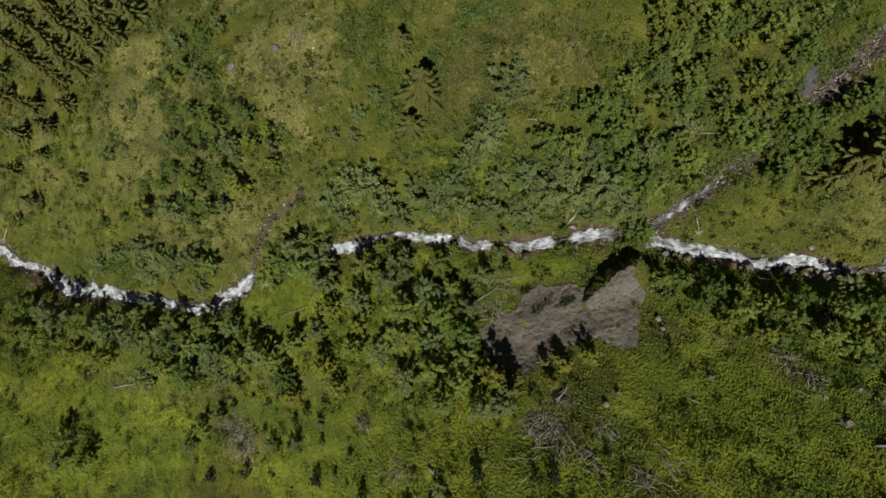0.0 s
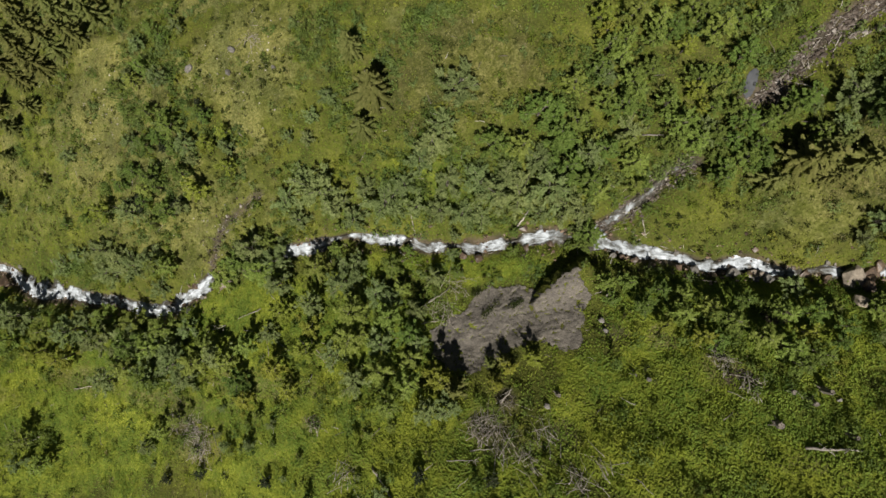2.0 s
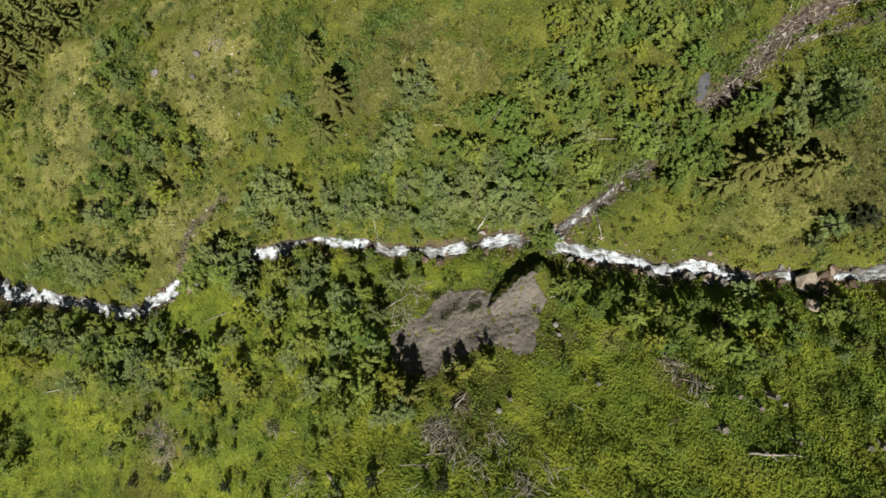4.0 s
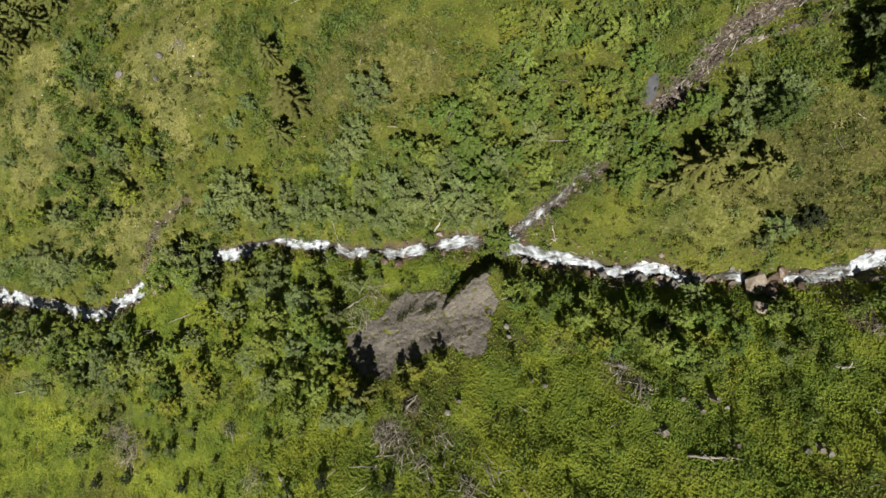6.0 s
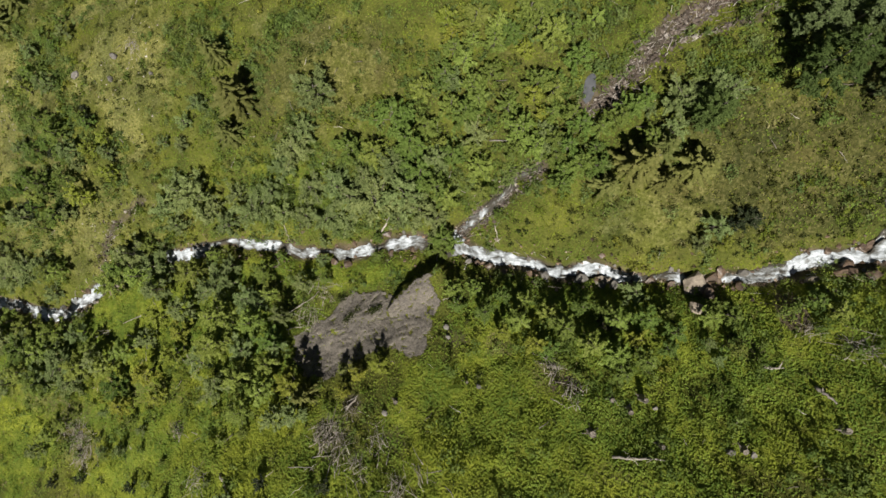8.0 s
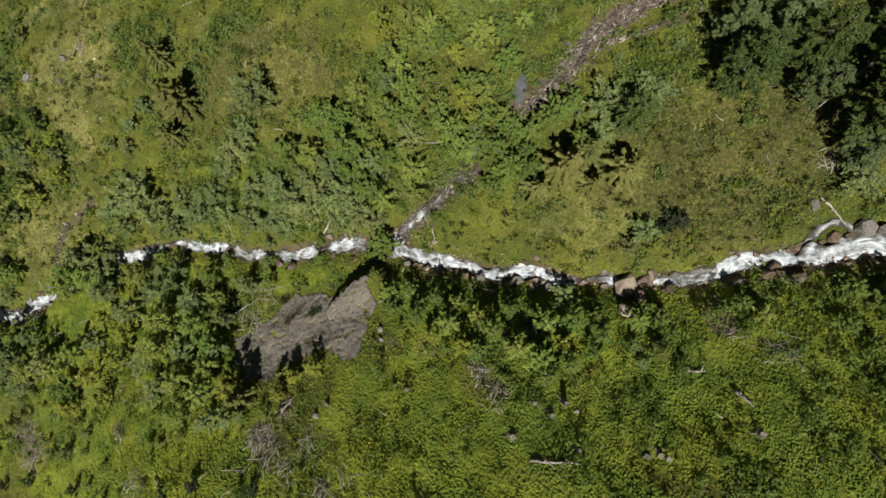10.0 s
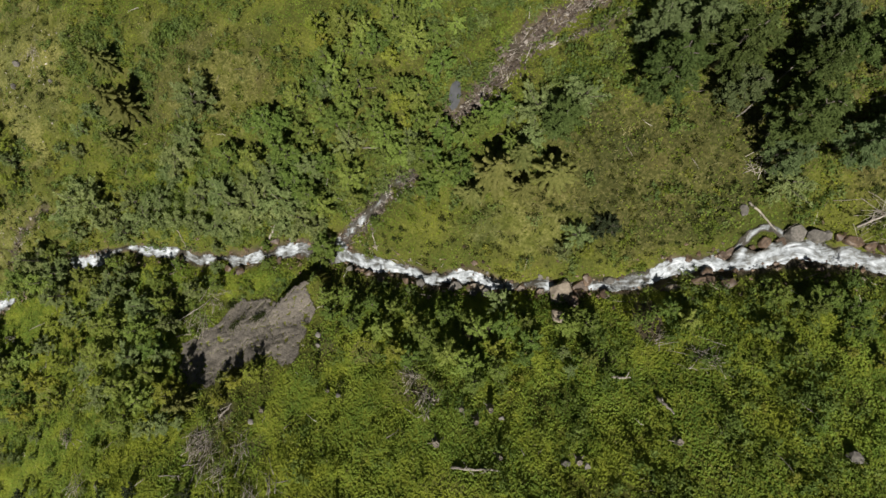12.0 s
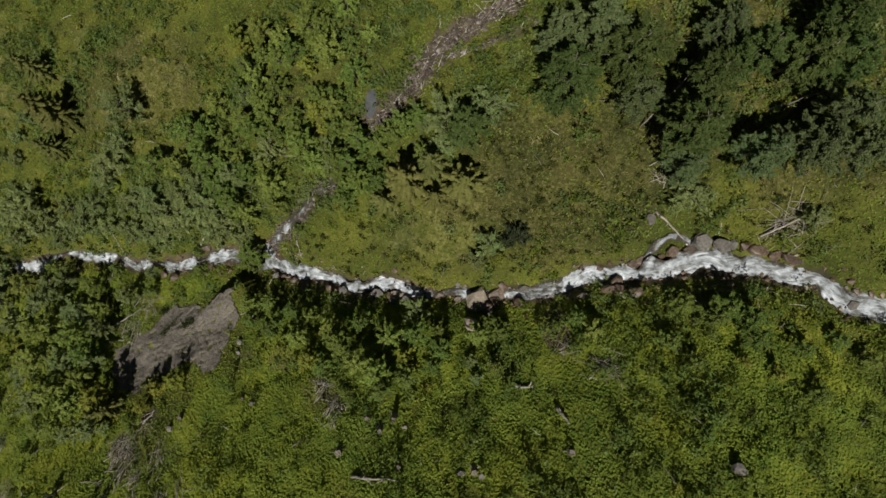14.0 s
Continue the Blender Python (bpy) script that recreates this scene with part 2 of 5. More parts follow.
def ground_material():
    m, n, l, p = material("turf_and_soil")
    fine = noise_node(n, l, 0.35, 5.0, 0.7)
    mid = noise_node(n, l, 1.6, 4.0, 0.65)
    wide = noise_node(n, l, 8.0, 3.0)
    green = ramp(n, [(0.3, (0.04, 0.045, 0.01)), (0.5, (0.10, 0.11, 0.022)), (0.7, (0.19, 0.195, 0.05))])
    l.new(fine.outputs[0], green.inputs[0])
    lush = ramp(n, [(0.3, (0.055, 0.07, 0.013)), (0.7, (0.155, 0.175, 0.032))])
    l.new(mid.outputs[0], lush.inputs[0])
    base = mix_colour(n, l, 0.45, green.outputs[0], lush.outputs[0])
    leafy = noise_node(n, l, 0.22, 3.0, 0.6)
    rich = ramp(n, [(0.25, (0.13, 0.17, 0.022)), (0.5, (0.21, 0.255, 0.036)), (0.75, (0.30, 0.335, 0.065))])
    l.new(leafy.outputs[0], rich.inputs[0])
    gaps = ramp(n, [(0.34, (0.62, 0.68, 0.6)), (0.56, (1.1, 1.06, 0.95))])
    l.new(noise_node(n, l, 1.1, 5.0, 0.65).outputs[0], gaps.inputs[0])
    rich_gaps = mix_colour(n, l, 1.0, rich.outputs[0], gaps.outputs[0], "MULTIPLY")
    # Olive-brown heath, taken darker to carry the cloud shade at upper right.
    heath = ramp(n, [(0.3, (0.03, 0.034, 0.011)), (0.5, (0.07, 0.075, 0.02)), (0.7, (0.19, 0.175, 0.075))])
    l.new(fine.outputs[0], heath.inputs[0])
    dry = ramp(n, [(0.3, (0.075, 0.075, 0.024)), (0.48, (0.165, 0.17, 0.05)), (0.70, (0.32, 0.31, 0.135))])
    l.new(fine.outputs[0], dry.inputs[0])
    soil = ramp(n, [(0.3, (0.042, 0.034, 0.024)), (0.7, (0.16, 0.13, 0.098))])
    l.new(mid.outputs[0], soil.inputs[0])
    at = n.new("ShaderNodeAttribute")
    at.attribute_name = "cover"
    sep = n.new("ShaderNodeSeparateColor")
    l.new(at.outputs["Color"], sep.inputs[0])

    def ragged(src, tex):
        a = n.new("ShaderNodeMath")
        a.operation = "MULTIPLY_ADD"
        a.inputs[1].default_value, a.inputs[2].default_value = 0.9, -0.45
        l.new(tex, a.inputs[0])
        b = n.new("ShaderNodeMath")
        b.operation = "ADD"
        l.new(a.outputs[0], b.inputs[0])
        l.new(src, b.inputs[1])
        c = n.new("ShaderNodeMapRange")
        c.inputs[1].default_value, c.inputs[2].default_value = 0.35, 0.65
        l.new(b.outputs[0], c.inputs[0])
        return c.outputs[0]
    base = mix_colour(n, l, ragged(at.outputs["Alpha"], mid.outputs[0]), base, heath.outputs[0])
    base = mix_colour(n, l, ragged(sep.outputs[1], mid.outputs[0]), base, rich_gaps)
    base = mix_colour(n, l, ragged(sep.outputs[0], mid.outputs[0]), base, dry.outputs[0])
    base = mix_colour(n, l, ragged(sep.outputs[2], fine.outputs[0]), base, soil.outputs[0])
    brown = noise_node(n, l, 3.3, 5.0, 0.7)
    br = ramp(n, [(0.52, (0, 0, 0)), (0.7, (0.6, 0.6, 0.6))])
    l.new(brown.outputs[0], br.inputs[0])
    base = mix_colour(n, l, br.outputs[0], base, mix_colour(n, l, fine.outputs[0], (0.045, 0.045, 0.014), (0.16, 0.135, 0.05)))
    shade = ramp(n, [(0.32, (0.52, 0.57, 0.55)), (0.68, (1.16, 1.12, 1.0))])
    l.new(wide.outputs[0], shade.inputs[0])
    base = mix_colour(n, l, 1.0, base, shade.outputs[0], "MULTIPLY")
    l.new(base, p.inputs["Base Color"])
    p.inputs["Roughness"].default_value = 0.9
    p.inputs["Specular IOR Level"].default_value = 0.15
    add_bump(n, l, p, fine.outputs[0], 0.9, 0.25)
    return m


def earth_material(name, dark, light, size=0.5, rough=0.9, bump=0.1, spec=0.2, stretch=None):
    m, n, l, p = material(name)
    a = noise_node(n, l, size, 6.0, 0.65, stretch=stretch)
    b = noise_node(n, l, size * 7, 3.0)
    r = ramp(n, [(0.3, dark), (0.7, light)])
    l.new(a.outputs[0], r.inputs[0])
    s = ramp(n, [(0.3, (0.72, 0.72, 0.74)), (0.7, (1.15, 1.14, 1.12))])
    l.new(b.outputs[0], s.inputs[0])
    info = n.new("ShaderNodeObjectInfo")
    mr = n.new("ShaderNodeMapRange")
    mr.inputs[3].default_value, mr.inputs[4].default_value = 0.75, 1.2
    l.new(info.outputs["Random"], mr.inputs[0])
    hsv = n.new("ShaderNodeHueSaturation")
    l.new(mr.outputs[0], hsv.inputs["Value"])
    l.new(mix_colour(n, l, 1.0, r.outputs[0], s.outputs[0], "MULTIPLY"), hsv.inputs["Color"])
    l.new(hsv.outputs[0], p.inputs["Base Color"])
    p.inputs["Roughness"].default_value = rough
    p.inputs["Specular IOR Level"].default_value = spec
    add_bump(n, l, p, a.outputs[0], 0.8, bump)
    return m


def water_material():
    """Tumbling white water over dark, clear runs; drawn out along the flow."""
    m, n, l, p = material("white_water")
    uv = n.new("ShaderNodeUVMap")
    uv.uv_map = "flow"
    mp = n.new("ShaderNodeMapping")
    mp.inputs["Scale"].default_value = (0.75, 1.7, 1)
    l.new(uv.outputs[0], mp.inputs[0])
    tex = n.new("ShaderNodeTexNoise")
    tex.inputs["Scale"].default_value, tex.inputs["Detail"].default_value, tex.inputs["Roughness"].default_value = 1.0, 7.0, 0.68
    tex.inputs["Distortion"].default_value = 0.6
    l.new(mp.outputs[0], tex.inputs["Vector"])
    at = n.new("ShaderNodeAttribute")
    at.attribute_name = "calm"
    pools = noise_node(n, l, 1.3, 2.0, 0.5)
    swell = n.new("ShaderNodeMath")
    swell.operation = "MULTIPLY_ADD"
    swell.inputs[1].default_value, swell.inputs[2].default_value = 0.35, -0.15
    l.new(pools.outputs[0], swell.inputs[0])
    both = n.new("ShaderNodeMath")
    both.operation = "ADD"
    l.new(tex.outputs[0], both.inputs[0])
    l.new(swell.outputs[0], both.inputs[1])
    sub = n.new("ShaderNodeMath")
    sub.operation = "SUBTRACT"
    l.new(both.outputs[0], sub.inputs[0])
    l.new(at.outputs["Fac"], sub.inputs[1])
    r = ramp(n, [(0.30, (0.06, 0.055, 0.045)), (0.42, (0.17, 0.18, 0.18)), (0.53, (0.38, 0.415, 0.45)), (0.70, (0.74, 0.785, 0.84))])
    l.new(sub.outputs[0], r.inputs[0])
    l.new(r.outputs[0], p.inputs["Base Color"])
    rr = ramp(n, [(0.28, (0.08, 0.08, 0.08)), (0.5, (0.6, 0.6, 0.6))])
    l.new(sub.outputs[0], rr.inputs[0])
    l.new(rr.outputs[0], p.inputs["Roughness"])
    p.inputs["IOR"].default_value = 1.33
    add_bump(n, l, p, tex.outputs[0], 0.7, 0.25)
    return m


def strewn_material(name, stops, rough=0.9):
    """Loose pieces, each of its own tone, with fine grain."""
    m, n, l, p = material(name)
    r = ramp(n, stops)
    l.new(n.new("ShaderNodeNewGeometry").outputs["Random Per Island"], r.inputs[0])
    g = noise_node(n, l, 0.12, 4.0, 0.7)
    s = ramp(n, [(0.3, (0.7, 0.7, 0.7)), (0.7, (1.2, 1.2, 1.2))])
    l.new(g.outputs[0], s.inputs[0])
    l.new(mix_colour(n, l, 1.0, r.outputs[0], s.outputs[0], "MULTIPLY"), p.inputs["Base Color"])
    p.inputs["Roughness"].default_value = rough
    add_bump(n, l, p, g.outputs[0], 0.6, 0.04)
    return m


M_STONES = strewn_material("loose_stones", [(0.0, (0.045, 0.033, 0.025)), (0.5, (0.115, 0.09, 0.072)), (0.85, (0.195, 0.165, 0.14)), (1.0, (0.37, 0.34, 0.31))])
M_WETSTONES = strewn_material("wet_stones", [(0.0, (0.03, 0.02, 0.014)), (0.5, (0.12, 0.08, 0.055)), (0.85, (0.24, 0.17, 0.12)), (1.0, (0.36, 0.30, 0.24))], 0.5)
M_STICKS = strewn_material("splintered_sticks", [(0.0, (0.07, 0.056, 0.046)), (0.5, (0.18, 0.155, 0.13)), (1.0, (0.5, 0.46, 0.41))])
M_PALESTONES = strewn_material("pale_stones", [(0.0, (0.16, 0.14, 0.11)), (0.6, (0.36, 0.33, 0.29)), (1.0, (0.6, 0.57, 0.52))])
M_GROUND = ground_material()
M_SOIL = earth_material("slipped_soil", (0.086, 0.078, 0.067), (0.19, 0.172, 0.148), 0.3, 0.95, 0.16, 0.1, (1.0, 1.6, 1.0))
M_ROCK = earth_material("grey_rock", (0.08, 0.075, 0.067), (0.25, 0.235, 0.21), 0.35, 0.85, 0.05)
M_WET = earth_material("wet_brown_rock", (0.04, 0.028, 0.02), (0.18, 0.125, 0.085), 0.3, 0.45, 0.05, 0.5)
M_TAN = earth_material("tan_boulder", (0.15, 0.125, 0.095), (0.34, 0.295, 0.235), 0.6, 0.85, 0.06)
M_BARK = earth_material("bark", (0.09, 0.078, 0.063), (0.27, 0.24, 0.205), 0.15, 0.9, 0.03)
M_DEAD = earth_material("weathered_wood", (0.20, 0.18, 0.15), (0.46, 0.42, 0.37), 0.3, 0.85, 0.03)
M_TWIG = earth_material("grey_dead_twigs", (0.21, 0.185, 0.155), (0.42, 0.385, 0.33), 0.4, 0.9, 0.02)
M_POOL = earth_material("grey_silt", (0.065, 0.069, 0.075), (0.105, 0.11, 0.118), 0.5, 0.9, 0.05, 0.1)
M_WATER = water_material()
M_ALDER = leaf_material("alder_leaves", [(0.0, (0.065, 0.102, 0.018)), (0.5, (0.12, 0.172, 0.035)), (1.0, (0.205, 0.262, 0.072))])
# Alder leaves with sunlight put into the colour; they also vary the stands.
M_ALDER_LIT = leaf_material("sunlit_alder_leaves", [(0.0, (0.105, 0.14, 0.025)), (0.5, (0.175, 0.225, 0.045)), (1.0, (0.29, 0.335, 0.10))])
# Near-black leaves: the darkness of shadow put into the colour.
M_DARK_BLOB = leaf_material("dark_blob_leaves", [(0.0, (0.012, 0.018, 0.008)), (0.5, (0.025, 0.034, 0.014)), (1.0, (0.05, 0.06, 0.026))], through_light=0.08)
# Tall trees' leaves, darkened in colour for the cloud shade over them.
M_FOREST_DIM = leaf_material("cloud_dimmed_leaves", [(0.0, (0.045, 0.072, 0.018)), (0.5, (0.08, 0.118, 0.032)), (1.0, (0.135, 0.18, 0.058))], through_light=0.38)
M_SPRAY = leaf_material("grey_birch_leaves", [(0.0, (0.055, 0.08, 0.03)), (0.5, (0.095, 0.13, 0.05)), (1.0, (0.15, 0.185, 0.085))])
M_WILLOW = leaf_material("willow_leaves", [(0.0, (0.095, 0.13, 0.042)), (0.5, (0.165, 0.21, 0.074)), (1.0, (0.265, 0.31, 0.13))])
M_BIRCH = leaf_material("birch_leaves", [(0.0, (0.12, 0.145, 0.016)), (0.5, (0.195, 0.22, 0.032)), (1.0, (0.31, 0.325, 0.075))])
M_SPRUCE = leaf_material("spruce_needles", [(0.0, (0.075, 0.088, 0.022)), (0.5, (0.135, 0.146, 0.04)), (1.0, (0.215, 0.215, 0.074))], through_light=0.3)
M_SHRUB = leaf_material("shrub_leaves", [(0.0, (0.07, 0.10, 0.015)), (0.5, (0.125, 0.168, 0.028)), (1.0, (0.20, 0.245, 0.055))], (1.1, 1.02, 0.8), vary=0.0)
M_SCRUB = leaf_material("scrub_leaves", [(0.0, (0.068, 0.10, 0.02)), (0.5, (0.125, 0.17, 0.038)), (1.0, (0.205, 0.255, 0.078))], (0.85, 0.95, 1.0), vary=0.0)
M_YELLOW = leaf_material("yellow_scrub_leaves", [(0.0, (0.11, 0.125, 0.018)), (0.5, (0.18, 0.195, 0.032)), (1.0, (0.29, 0.29, 0.07))], vary=0.0)
M_GREY = leaf_material("grey_scrub_leaves", [(0.0, (0.085, 0.12, 0.034)), (0.5, (0.145, 0.19, 0.06)), (1.0, (0.235, 0.28, 0.115))], (0.8, 0.9, 0.85), vary=0.0)
M_HEATH = leaf_material("heath_leaves", [(0.0, (0.022, 0.03, 0.009)), (0.5, (0.05, 0.064, 0.016)), (1.0, (0.10, 0.11, 0.036))], (1.2, 1.0, 0.8), vary=0.0)
M_HERB = leaf_material("herb_leaves", [(0.0, (0.08, 0.135, 0.018)), (0.5, (0.135, 0.20, 0.03)), (1.0, (0.215, 0.285, 0.055))], (1.26, 1.03, 0.75), 8.0, vary=0.0)
M_GRASS = leaf_material("meadow_grass", [(0.0, (0.11, 0.12, 0.02)), (0.5, (0.19, 0.20, 0.038)), (1.0, (0.31, 0.305, 0.09))], (0.8, 0.95, 0.7), 5.0, vary=0.0)
M_STRAW = leaf_material("dry_grass", [(0.0, (0.13, 0.12, 0.035)), (0.5, (0.21, 0.195, 0.08)), (1.0, (0.40, 0.36, 0.24))], (0.75, 0.88, 0.6), 4.0, vary=0.0)


# ---- mesh tools ----
def mesh_from(name, verts, faces, mat, smooth_faces=False):
    """A mesh from arrays: verts (n, 3), faces (m, 3 or 4)."""
    verts, faces = np.asarray(verts, np.float32), np.asarray(faces, np.int32)
    me = bpy.data.meshes.new(name)
    me.vertices.add(len(verts))
    me.vertices.foreach_set("co", verts.ravel())
    k = faces.shape[1]
    me.loops.add(faces.size)
    me.loops.foreach_set("vertex_index", faces.ravel())
    me.polygons.add(len(faces))
    me.polygons.foreach_set("loop_start", np.arange(0, faces.size, k, dtype=np.int32))
    if smooth_faces:
        me.polygons.foreach_set("use_smooth", np.ones(len(faces), bool))
    me.materials.append(mat)
    me.update(calc_edges=True)
    return me


def unit(v):
    return v / np.maximum(np.linalg.norm(v, axis=-1, keepdims=True), 1e-9)


def leaf_quads(c, n, length, width, r=rng):
    """Pointed leaves at c facing n, turned at random."""
    a = unit(np.cross(n, r.normal(size=c.shape)))
    b = unit(np.cross(n, a))
    length, width = np.asarray(length).reshape(-1, 1), np.asarray(width).reshape(-1, 1)
    return np.stack([c - a * length - b * width, c + a * length + n * width * 0.4, c - a * length * 0.6 + b * width], 1)


def quad_mesh(name, quads, mat):
    """A mesh of loose blades, each of three or four corners."""
    return mesh_from(name, quads.reshape(-1, 3), np.arange(quads.shape[0] * quads.shape[1]).reshape(-1, quads.shape[1]), mat)


def tube(points, radii, sides=6):
    """A closed tapered tube along points."""
    p = np.asarray(points, float)
    d = unit(np.gradient(p, axis=0))
    side = unit(np.cross(d, np.array([0.31, 0.17, 0.93])))
    up = np.cross(d, side)
    verts, faces = [], []
    for i in range(len(p)):
        for k in range(sides):
            a = 2 * math.pi * k / sides
            verts.append(p[i] + radii[i] * (side[i] * math.cos(a) + up[i] * math.sin(a)))
    for i in range(len(p) - 1):
        for k in range(sides):
            q = (k + 1) % sides
            faces.append((i * sides + k, i * sides + q, (i + 1) * sides + q, (i + 1) * sides + k))
    m = len(verts)
    verts += [p[0], p[-1]]
    for k in range(sides):
        q = (k + 1) % sides
        faces.append((q, k, m, m))
        faces.append(((len(p) - 1) * sides + k, (len(p) - 1) * sides + q, m + 1, m + 1))
    return np.array(verts), [f if f[2] != f[3] else f[:3] for f in faces]


def joined(name, pieces, mat, smooth_faces=True):
    verts, faces, base = [], [], 0
    for v, f in pieces:
        verts.append(v)
        faces += [tuple(i + base for i in g) for g in f]
        base += len(v)
    me = bpy.data.meshes.new(name)
    me.from_pydata(np.vstack(verts).tolist(), [], faces)
    me.materials.append(mat)
    if smooth_faces:
        me.polygons.foreach_set("use_smooth", np.ones(len(me.polygons), bool))
    return me


def part(name, me, parent, label=""):
    ob = new(name, me)
    ob.parent = parent
    return tagged(ob, label) if label else ob


def at_ground(x, y, turn=0.0, size=1.0, sink=0.0, lean=0.0):
    z = float(level(np.array([x]), np.array([y]))[0])
    return Matrix.Translation((x, y, z - sink)) @ Euler((radians(lean), 0, radians(turn))).to_matrix().to_4x4() @ Matrix.Diagonal((size, size, size, 1))


# ---- ground ----
REACHES = [(-130, -60, 2.1, 0.0), (-60, -40, 1.6, 0.0), (-38.6, -33.5, 1.7, 0.0), (-32.2, -20.6, 0.25, 0.2), (-19.0, -12.4, 1.15, 0.0), (-11, -8, 0.3, 0.12),
           (-7.2, 0.8, 0.62, 0.0), (1.4, 1.9, 0.2, 0.2), (2.6, 6.7, 1.4, 0.0), (7.4, 9.8, 0.22, 0.15), (10.6, 15.7, 1.75, 0.0), (16.3, 18.1, 0.22, 0.2),
           (18.9, 24.1, 1.2, 0.0), (24.7, 27.6, 0.2, 0.2), (28.5, 34, 1.4, 0.03), (34.5, 43, 1.15, 0.0), (43.5, 49.5, 1.45, 0.0), (50, 51.5, 1.0, 0.08),
           (52, 54.2, 0.3, 0.25), (54.8, 56.4, 0.8, 0.05), (57, 60.2, 0.3, 0.24), (61.0, 66, 1.0, 0.0), (67, 75, 1.4, 0.0), (76, 80, 1.2, 0.0), (81, 86, 1.55, 0.0), (87, 130, 1.25, 0.02)]


def reach(x, column):
    """The stream's half width (2) or stillness (3), blended from reach to reach."""
    at = [v for r in REACHES for v in (r[0], r[1])]
    return np.interp(x, at, [r[column] for r in REACHES for v in (0, 1)])


def cover(x, y):
    """How dry, how lush and how bare the ground is."""
    dry = np.zeros_like(x)
    for cx, cy, rx, ry, turn, w in DRY:
        dry = np.maximum(dry, w * oval(x, y, cx, cy, rx, ry, turn, 0.8))
    open_meadow = 0.3 * smooth(-17, -22, y) * smooth(14, 4, x) + 0.7 * smooth(2, 6, y) * smooth(-18, -26, x) + 0.5 * smooth(13, 19, y) * smooth(34, 24, x)
    dry = np.maximum(dry, 0.8 * np.minimum(open_meadow, 1) * smooth(0.38, 0.66, 0.6 * vnoise(x, y * 1.7, 8.0, 61) + 0.4 * vnoise(x, y * 1.5, 2.6, 62)))
    lush = np.zeros_like(x)
    for cx, cy, rx, ry, turn, w in LUSH:
        lush = np.maximum(lush, w * oval(x, y, cx, cy, rx, ry, turn))
    bare = np.exp(-(near_line(x, y, STREAM)[0] / (0.35 + 0.75 * reach(x, 2))) ** 2)
    bare = np.maximum(bare, np.exp(-(near_line(x, y, SIDE_STREAM)[0] / 1.0) ** 2))
    bare = np.maximum(bare, np.exp(-(off_chute(x, y)[0] / 1.5) ** 2))
    bare = np.maximum(bare, 0.6 * np.exp(-(near_line(x, y, OLD_GULLY)[0] / 1.3) ** 2))
    for cx, cy, rx, ry, turn, w in BARE:
        bare = np.maximum(bare, w * oval(x, y, cx, cy, rx, ry, turn))
    return dry, lush, bare


# The oval at (-72, 10) pales the turf for sun between clouds.
DRY = [(-24, 31, 12, 9, 0, 0.7), (-60, 25, 8, 16, -15, 0.85), (57, 8, 9, 5, 10, 0.3), (70, 12, 9, 6, 0, 0.15), (53, 5, 10, 4, 0, 0.45), (-42, 6, 24, 11, 0, 0.58),
       (-28, 4, 6, 5, 30, 0.4), (-38, -28, 9, 4, 0, 0.5), (12, 24, 8, 5, 0, 0.4), (-72, 10, 20, 12, 0, 0.5), (13.5, -22.8, 3.6, 2.4, 0, 0.95), (39.5, -13.3, 2.6, 2.0, 0, 0.8), (33.6, -10.4, 1.8, 1.3, 0, 0.9), (-34, -33.5, 4, 1.6, 0, 0.8), (15.5, -19.3, 1.5, 2, 0, 0.8), (88, 7, 9, 4, 0, 0.2),
       (-34.9, -29.6, 4.5, 1.6, 5, 0.9), (-32, -32, 5.5, 1.6, 5, 0.95), (-12, -25, 2, 1.2, 0, 0.8), (13, -21.5, 3, 2, 0, 0.7), (-20, -21, 16, 2.5, 5, 0.6), (-60, -24, 12, 2.5, 0, 0.65), (-42, -26, 12, 2.2, 0, 0.65), (-80, -28, 9, 3, 0, 0.5)]
# The oval at (-72, 12) likewise puts sunlight into the turf's colour.
LUSH = [(36, -20, 16, 9, 0, 1.0), (-10, -28, 32, 12, 0, 1.0), (-70, -30, 35, 16, 0, 0.9), (75, -13, 26, 11, 0, 0.65), (5, 10, 9, 5, 0, 0.5), (-15, -12, 28, 8, 0, 0.85), (10, -2, 16, 3, 0, 0.7), (-72, 12, 28, 15, 0, 0.4), (44, -8, 16, 6, 0, 0.8)]
BARE = [(65.8, -6.0, 1.5, 2.2, 0, 0.68), (47.1, -7.5, 2.4, 1.2, 0, 0.9), (-31, -4.6, 2.2, 1.2, 0, 0.9), (41, -14.4, 2.0, 1.2, 0, 0.8), (-34, -31, 4, 2.2, 0, 0.55), (-11.3, -24.8, 1.4, 1.0, 0, 0.8), (28.5, -10, 2, 1.2, 0, 0.5),
        (18, -24.2, 3.0, 2.2, 20, 0.42), (11.8, -22.4, 2.4, 1.4, 0, 0.5), (15.2, -18.8, 1.6, 1.5, 0, 0.6), (21.5, -21.5, 2.0, 1.6, 0, 0.5), (-38, -29.5, 5, 2.2, 5, 0.5), (43, -21.5, 3.5, 1.4, 0, 0.42), (60, -9.8, 2.2, 1.4, 0, 0.5)]


# Heath ground; the first two ovals also paint in cloud shade.
HEATH_AND_CLOUD_SHADE = [(68, 12, 17, 10, 0, 0.8), (86, 21, 18, 13, 0, 0.8), (-44, 20, 10, 18, 0, 0.6), (8, 26, 18, 9, 0, 0.6), (38, 20, 10, 10, 0, 0.45), (46, -8, 7, 2, 0, 0.5)]


